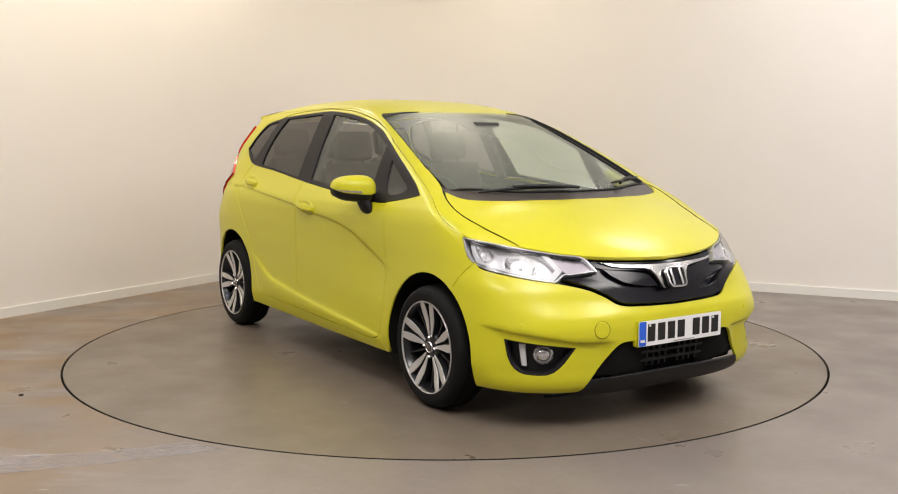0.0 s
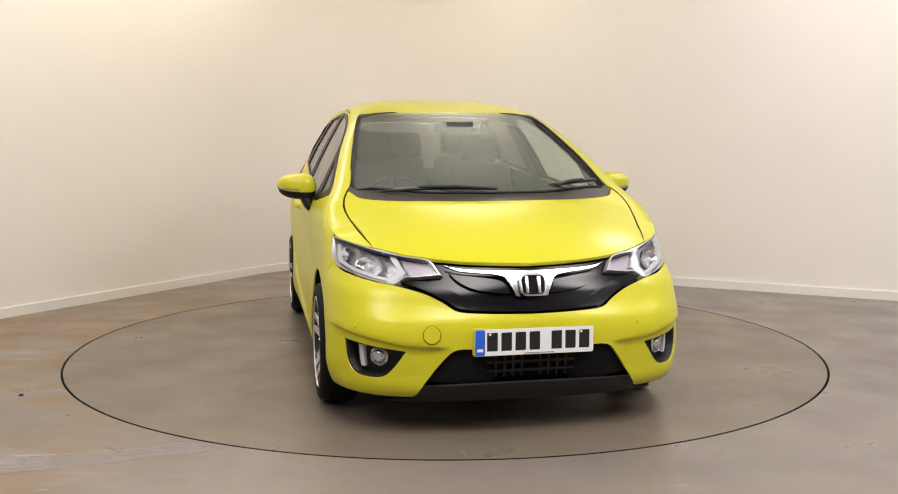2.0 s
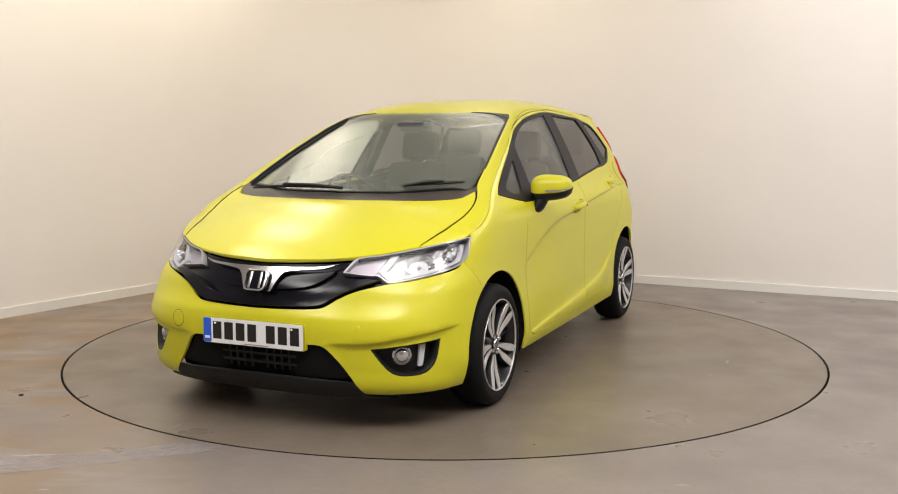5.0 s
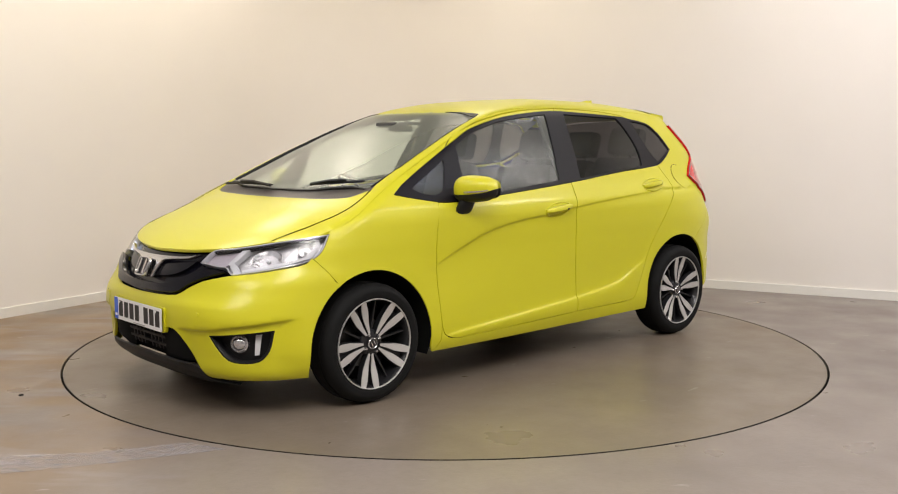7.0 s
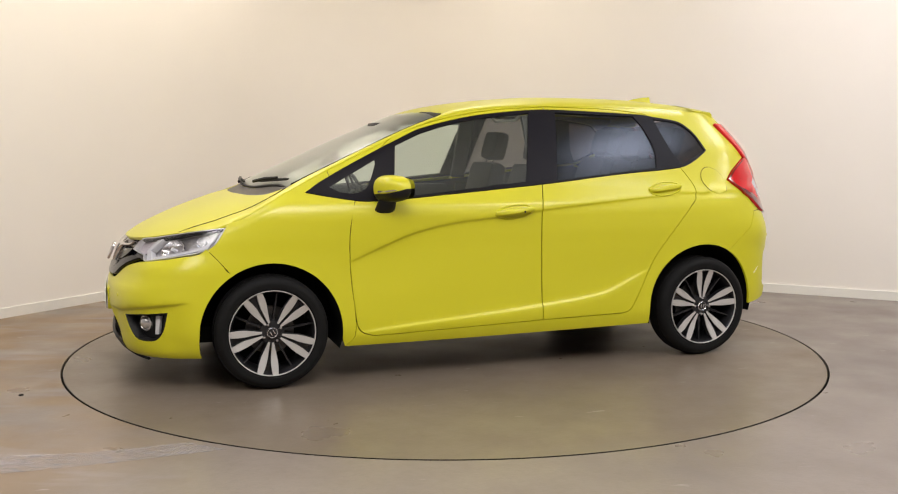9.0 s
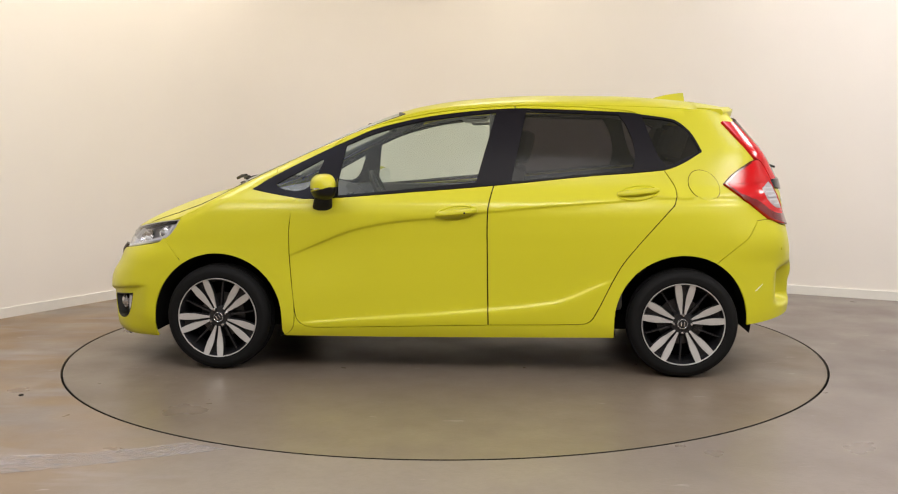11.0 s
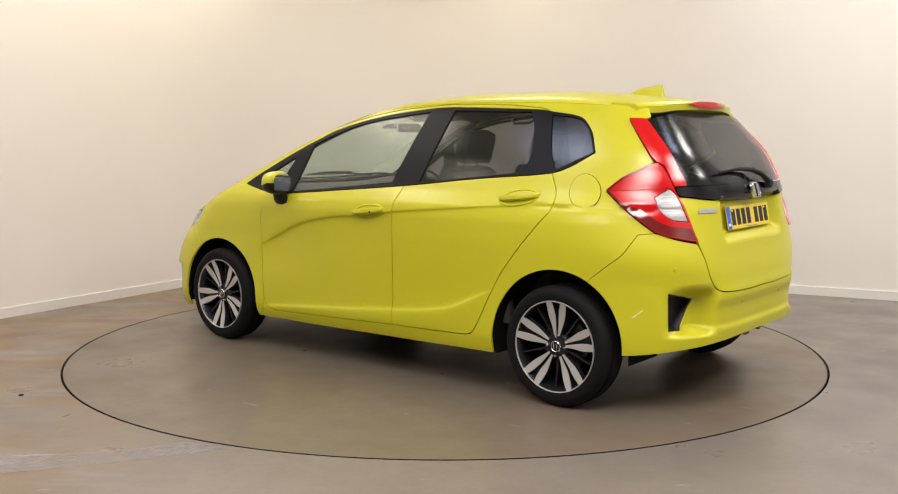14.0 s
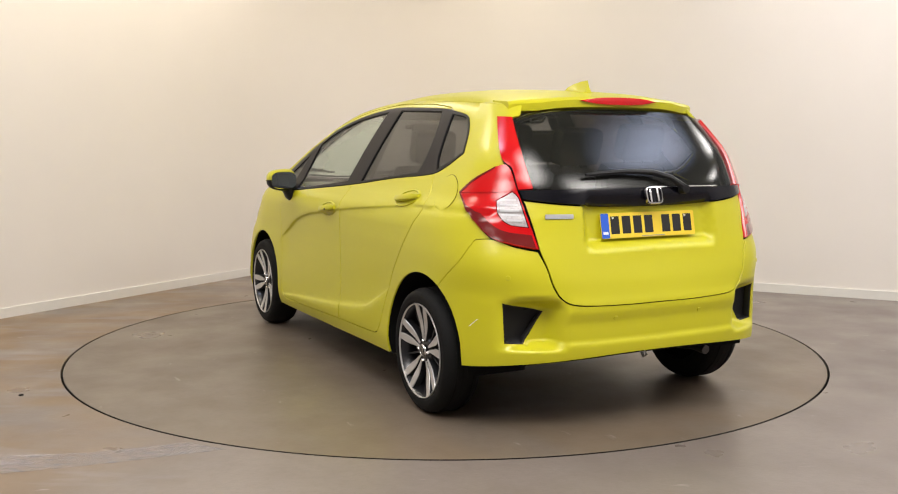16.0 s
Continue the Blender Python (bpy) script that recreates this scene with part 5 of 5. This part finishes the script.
def wheels():
    first = make_wheel()
    spots = [(AXLE, 1, 28), (-AXLE, 1, -2), (AXLE, -1, 0), (-AXLE, -1, 20)]
    for i, (x, sd, spin) in enumerate(spots):
        m = pose(x, sd * 0.764, TYRE, 0, 0, 0 if sd > 0 else 180) @ pose(0, 0, 0, 0, spin, 0)
        w = first if i == 0 else copy_thing(first, m)
        w.parent = car
        w.matrix_local = m
        w["label"] = "alloy wheel with five twin spokes"


def wipers():
    for pts in ([(1.250, -0.55), (1.268, -0.30), (1.280, 0.0)], [(1.125, 0.615), (1.19, 0.51), (1.240, 0.32)]):
        rows = []
        for t in np.linspace(0, 1, 14):
            x = (1 - t) ** 2 * pts[0][0] + 2 * t * (1 - t) * pts[1][0] + t * t * pts[2][0]
            y = (1 - t) ** 2 * pts[0][1] + 2 * t * (1 - t) * pts[1][1] + t * t * pts[2][1]
            rows.append(Vector(lid(x, y)) + Vector((0.008, 0, 0.016)))
        w = part("wiper", tube(rows, 0.008, 6, [0.5] + [1] * 12 + [0.5]), M_BLACK, car, "black windscreen wiper")
        arm = [rows[5] + Vector((0, 0, 0.010)), rows[9] + Vector((0.014, 0, 0.010)), rows[13] + Vector((0.035, 0.03, 0.0))]
        part("wiper_arm", tube(arm, 0.009, 6), M_BLACK, w)
    # rear wiper
    pts = [(-1.835, 0.335, 1.118), (-1.832, 0.12, 1.130), (-1.845, -0.02, 1.124), (-1.87, -0.10, 1.10), (-1.882, -0.165, 1.058)]
    w = part("rear_wiper", tube(pts, 0.011, 8, [0.6, 1.0, 1.2, 1.2, 1.5]), M_BLACK, car, "black rear wiper resting on the glass")
    part("wiper_pivot", lathe([(0.0, 0.03), (0.02, 0.028), (0.026, 0.0)], 20), M_BLACK, w).matrix_local = pose(-1.868, -0.17, 1.05, 0, 0, 90)


def seat(x, y, z, parent_name, width=0.50, back_tilt=14, head=True):
    root = new(parent_name)
    root.parent = car
    root.location = (x, y, z)
    part("cushion", box(0.02, 0, 0.0, 0.50, width, 0.16, 0.05), M_SEAT, root)
    m = pose(-0.24, 0, 0.02, 0, -back_tilt, 0)
    bm = bmesh.new()
    bm_box(bm, 0, 0, 0.31, 0.13, width, 0.66, 0.055)
    for v in bm.verts:
        v.co.y *= 1 - 0.22 * max(0, v.co.z - 0.25) / 0.4
    bmesh.ops.transform(bm, matrix=m, verts=bm.verts[:])
    part("backrest", bm, M_SEAT, root)
    if head:
        part("headrest", box(-0.01, 0, 0.755, 0.10, 0.26, 0.19, 0.045, m), M_SEAT, root)
        for sy in (0.06, -0.06):
            part("headrest_post", tube([m @ Vector((0, sy, 0.60)), m @ Vector((0, sy, 0.70))], 0.006, 8), M_BLACK, root)
    return root


def interior():
    seat(0.02, 0.36, 0.48, "front_seat")["label"] = "dark fabric front seat with headrest"
    seat(0.02, -0.36, 0.48, "front_seat")["label"] = "dark fabric front seat with headrest"
    for y in (0.40, -0.40):
        seat(-0.78, y, 0.52, "rear_seat", 0.46, 18)["label"] = "dark fabric rear seat with headrest"
    seat(-0.80, 0.0, 0.50, "rear_seat", 0.34, 18)["label"] = "dark fabric middle rear seat with headrest"
    # dashboard
    bm = bmesh.new()
    rows = []
    for y in np.linspace(-0.70, 0.70, 25):
        hump = 0.035 * math.exp(-((y + 0.36) / 0.2) ** 2)
        rows.append([bm.verts.new(p) for p in ((1.16, y * 0.90, 0.965), (1.05, y * 0.93, 0.985), (0.88, y * 0.97, 0.985 + hump), (0.74, y, 0.955 + hump), (0.68, y, 0.90), (0.72, y, 0.74), (0.80, y, 0.52))])
    for i in range(24):
        for j in range(6):
            bm.faces.new((rows[i][j], rows[i + 1][j], rows[i + 1][j + 1], rows[i][j + 1]))
    dash = part("dashboard", bm, M_DASH, car, "dark grey dashboard")
    part("centre_screen", box(0.675, 0.0, 0.87, 0.02, 0.24, 0.14, 0.008), M_GLOSS, dash)
    part("vent_frame", box(0.680, 0.58, 0.87, 0.02, 0.12, 0.08, 0.01), M_CHROME, dash)
    part("vent_frame", box(0.680, -0.62, 0.87, 0.02, 0.10, 0.08, 0.01), M_CHROME, dash)
    # steering wheel
    st = part("steering_wheel", lathe([(0.172, 0.0), (0.183, 0.012), (0.190, 0.0), (0.183, -0.012)], 40, "z", True), M_BLACK, car, "black steering wheel")
    st.matrix_local = pose(0.52, -0.36, 0.90, 0, -66, 0)
    hub = part("wheel_boss", lathe([(0.0, 0.02), (0.06, 0.015), (0.07, -0.02), (0.04, -0.10)], 24, "z"), M_BLACK, st)
    for a in (0, 180, 270):
        part("wheel_arm", box(0.11 * math.cos(radians(a + 90)), 0.11 * math.sin(radians(a + 90)), 0, 0.03 if a != 270 else 0.13, 0.13 if a != 270 else 0.03, 0.014, 0.004), M_BLACK, st)
    # lining under the roof
    p = panel("lid", [(0.34, 0.0), (0.32, 0.28), (0.22, 0.48)] + [(x, y - 0.05) for x, y in lid_edge(0.1, -1.40, 20)] + [(-1.42, 0.0)], gap=0.0, offset=-0.035, fold=0.0, step=0.08)
    skin("headlining", [p, mirrored(p)], M_LINING, car, "pale grey headlining")
    part("inside_mirror", box(0.40, 0.0, 1.345, 0.02, 0.21, 0.055, 0.009), M_DASH, car, "black inside mirror")
    part("sensor_box", box(0.49, 0.02, 1.355, 0.10, 0.16, 0.03, 0.012, None), M_DASH, car, "dark sensor box behind the mirror")
    # door linings
    for sd in (1, -1):
        for x0, x1 in ((0.80, -0.20), (-0.26, -0.95)):
            part("door_lining", box((x0 + x1) / 2, sd * 0.745, 0.66, x0 - x1, 0.05, 0.62, 0.02), M_DASH, car)
        part("pillar_trim", box(-0.27, sd * 0.60, 1.22, 0.10, 0.03, 0.44, 0.01, pose(0, sd * 0.0, 0)), M_DASH, car).matrix_local = Matrix.Translation((-0.0, sd * 0.02, 0)) @ pose(0, sd * 0.62, 1.22, sd * 27, 0, 0) @ pose(0, -sd * 0.62, -1.22)
        part("grab_handle", tube([(-0.05, sd * 0.50, 1.40), (-0.08, sd * 0.49, 1.375), (-0.20, sd * 0.49, 1.38), (-0.23, sd * 0.50, 1.41)], 0.009, 8), M_LINING, car)
    part("parcel_shelf", box(-1.40, 0, 0.98, 0.46, 1.05, 0.02, 0.006), M_SEAT, car)
    part("bulkhead", box(1.20, 0, 0.72, 0.06, 1.2, 0.42, 0.02), M_DARK, car)


def underside():
    part("exhaust", tube([(-1.4, -0.42, 0.24), (-1.66, -0.44, 0.27), (-1.755, -0.44, 0.264)], 0.022, 14), M_EXHAUST, car, "steel exhaust pipe")
    part("rear_axle", tube([(-1.27, -0.62, 0.26), (-1.20, -0.3, 0.24), (-1.20, 0.3, 0.24), (-1.27, 0.62, 0.26)], 0.04, 10), M_DARK, car)
    part("tow_eye", tube([(-1.82, 0.02, 0.345), (-1.86, 0.02, 0.300), (-1.88, 0.02, 0.312), (-1.86, 0.02, 0.335)], 0.007, 8), M_ALLOY, car)


body_panels()
lamps()
badges_and_plates()
spoiler()
for sd in (1, -1):
    door_mirror(sd)
wheels()
wipers()
interior()
underside()
# ---------------------------------------------------------------- the studio
CORNER, ALONG, ACROSS = Vector((-1.221, 4.125)), Vector((0.512, 0.859)), Vector((0.887, -0.462))
COVE = 1.15


def room_line(off=0.0, rear=False):
    """The cream walls with their rounded corner, or the unseen dark walls added to close the room behind the camera."""
    far = [CORNER + ACROSS * 6.6, CORNER + ACROSS * 9.0, CORNER + ACROSS * 9.0 - ALONG * 11.0, CORNER - ALONG * 11.0, CORNER - ALONG * 5.6]
    pts = [CORNER - ALONG * 5.6, CORNER - ALONG * COVE]
    c = CORNER - ALONG * COVE + ACROSS * COVE
    for i in range(1, 24):
        a = math.pi / 2 * i / 24
        pts.append(c - ACROSS * COVE * math.cos(a) + ALONG * COVE * math.sin(a))
    pts += [CORNER + ACROSS * COVE, CORNER + ACROSS * 6.6]
    k = len(pts)
    ring = [(p.x, p.y) for p in pts + far[1:4]]
    ring = grow(ring, off) if off else ring
    return ring[k - 1:] + ring[:1] if rear else ring[:k]


def prism(line_in, line_out, z0, z1):
    bm = bmesh.new()
    n = len(line_in)
    ring = [[bm.verts.new((*p, z)) for p in ln] for ln, z in ((line_in, z0), (line_in, z1), (line_out, z1), (line_out, z0))]
    for a in range(4):
        b = (a + 1) % 4
        for i in range(n - 1):
            bm.faces.new((ring[a][i], ring[a][i + 1], ring[b][i + 1], ring[b][i]))
    bm.faces.new([r[0] for r in ring])
    bm.faces.new([r[-1] for r in ring])
    return bm


GAP = 2.2443
# unseen rear walls, kept dark to cut light bounced onto the car's front
tagged(mesh_object("wall_rear", prism(room_line(0.002, True), room_line(0.15, True), -0.05, ROOM_HEIGHT + 0.1), M_BACKWALL), "unseen dark grey wall added behind the camera", "wall", kind="structure")
tagged(mesh_object("wall_studio", prism(room_line(), room_line(0.15), -0.05, ROOM_HEIGHT + 0.1), M_WALL), "cream painted studio wall with a rounded corner", "wall", kind="structure")
tagged(mesh_object("baseboard", prism(room_line(-0.014), room_line(0.004), 0.0, 0.072), M_SKIRT), "white painted skirting board", "skirting", kind="structure")
bm = bmesh.new()
lo, hi = [bm.verts.new((*p, ROOM_HEIGHT)) for p in room_line(0.1) + room_line(0.1, True)[1:-1]], [bm.verts.new((*p, ROOM_HEIGHT + 0.1)) for p in room_line(0.1) + room_line(0.1, True)[1:-1]]
bm.faces.new(lo)
bm.faces.new(hi)
tagged(mesh_object("ceiling", bm, M_CEIL, smooth=False), "white studio ceiling", "ceiling", kind="structure")


def floor_with_pit():
    bm = bmesh.new()
    n = 192
    ring = [bm.verts.new(((GAP + 0.006) * math.cos(2 * math.pi * i / n), (GAP + 0.006) * math.sin(2 * math.pi * i / n), 0)) for i in range(n)]
    down = [bm.verts.new((v.co.x, v.co.y, -0.05)) for v in ring]
    out = [bm.verts.new((13 * math.cos(2 * math.pi * i / n), 13 * math.sin(2 * math.pi * i / n), 0)) for i in range(n)]
    for i in range(n):
        j = (i + 1) % n
        bm.faces.new((ring[i], ring[j], out[j], out[i]))
        bm.faces.new((ring[i], ring[j], down[j], down[i]))
    return bm


tagged(mesh_object("floor", floor_with_pit(), M_FLOOR, smooth=False), "worn grey-brown painted concrete floor with rusty stains", "floor", kind="structure")
tagged(mesh_object("floor_pit", lathe([(0.0, -0.05), (GAP + 0.02, -0.05)], 96, "z"), M_DARK, smooth=False), "dark pit under the turntable", "pit", kind="structure")
disc = tagged(new("turntable"), "round floor-level turntable painted grey-brown", "turntable")
part("turntable_top", lathe([(0.0, 0.0), (1.0, 0.0), (GAP - 0.008, 0.0), (GAP - 0.006, -0.003), (GAP - 0.006, -0.04)], 192, "z"), M_DISCFLOOR, disc, smooth=False)
part("steel_edge", lathe([(GAP - 0.0055, 0.001), (GAP - 0.002, 0.0), (GAP - 0.002, -0.03)], 192, "z"), M_DARK, disc, "dark steel edge")


# worn pale stripe and bolt on the floor beside the turntable
bm = bmesh.new()
bm.faces.new([bm.verts.new((x, y, 0.0012)) for x, y in ((-1.95, -2.21), (-1.80, -2.44), (-1.31, -2.28), (-0.90, -2.11), (-1.08, -2.02), (-1.44, -2.15))])
tagged(mesh_object("floor_stripe", bm, M_STRIPE, smooth=False, recalc=False), "worn pale paint stripe on the floor", "stripe", kind="structure")
ob = tagged(mesh_object("floor_bolt", lathe([(0.0, 0.006), (0.010, 0.005), (0.013, 0.0)], 16, "z"), M_DARK), "small dark bolt head in the floor", "bolt")
ob.location = (-2.115, -1.26, 0.0)


def fixture(x, y, radius, radiance, colour):
    """Round ceiling luminaire, out of view: a white tray round the glowing diffuser."""
    root = tagged(new("ceiling_light"), "unseen round white ceiling luminaire with glowing diffuser", "ceiling light", "studio ceiling lights")
    root.matrix_world = pose(x, y, ROOM_HEIGHT, 0, 0, 0)
    part("tray", lathe([(0.0, -0.004), (radius + 0.03, -0.004), (radius + 0.03, -0.10), (radius + 0.01, -0.10), (radius + 0.008, -0.07), (0.0, -0.06)], 64, "z"), M_SKIRT, root)
    d = part("diffuser", lathe([(0.0, 0.0), (radius * 0.5, 0.0), (radius, 0.0)], 64, "z"), glow("soft_diffuser", radius, radiance, colour), root, "glowing soft diffuser", smooth=False)
    d.location = (0, 0, -0.095)


for row in LIGHTS:
    fixture(*row)

TURN = [(0.0, -56.99), (0.5, -60.67), (1.0, -66.28), (1.5, -72.18), (2.0, -78.12), (2.5, -84.08), (3.0, -90.06), (3.5, -96.04), (4.0, -102.04), (4.5, -108.03), (5.0, -114.02), (5.5, -119.98), (6.0, -125.93), (6.5, -131.88), (7.0, -137.83), (7.5, -143.77), (8.0, -149.66), (8.5, -155.54), (9.0, -161.4), (9.5, -167.22), (10.0, -173.03), (10.5, -178.83), (11.0, -184.64), (11.5, -190.44), (12.0, -196.22), (12.5, -202.0), (13.0, -207.78), (13.5, -213.58), (14.0, -219.39), (14.5, -225.23), (15.0, -231.11), (15.5, -237.02), (16.0, -242.98)]


def motions():
    """The car and the turntable turn together."""
    walk(disc, [(t, pose(0, 0, 0, 0, 0, a)) for t, a in TURN])
    walk(car, [(t, pose(0, 0, 0, 0, 0, a) @ pose(-0.0682, -0.0358, 0)) for t, a in TURN])


motions()
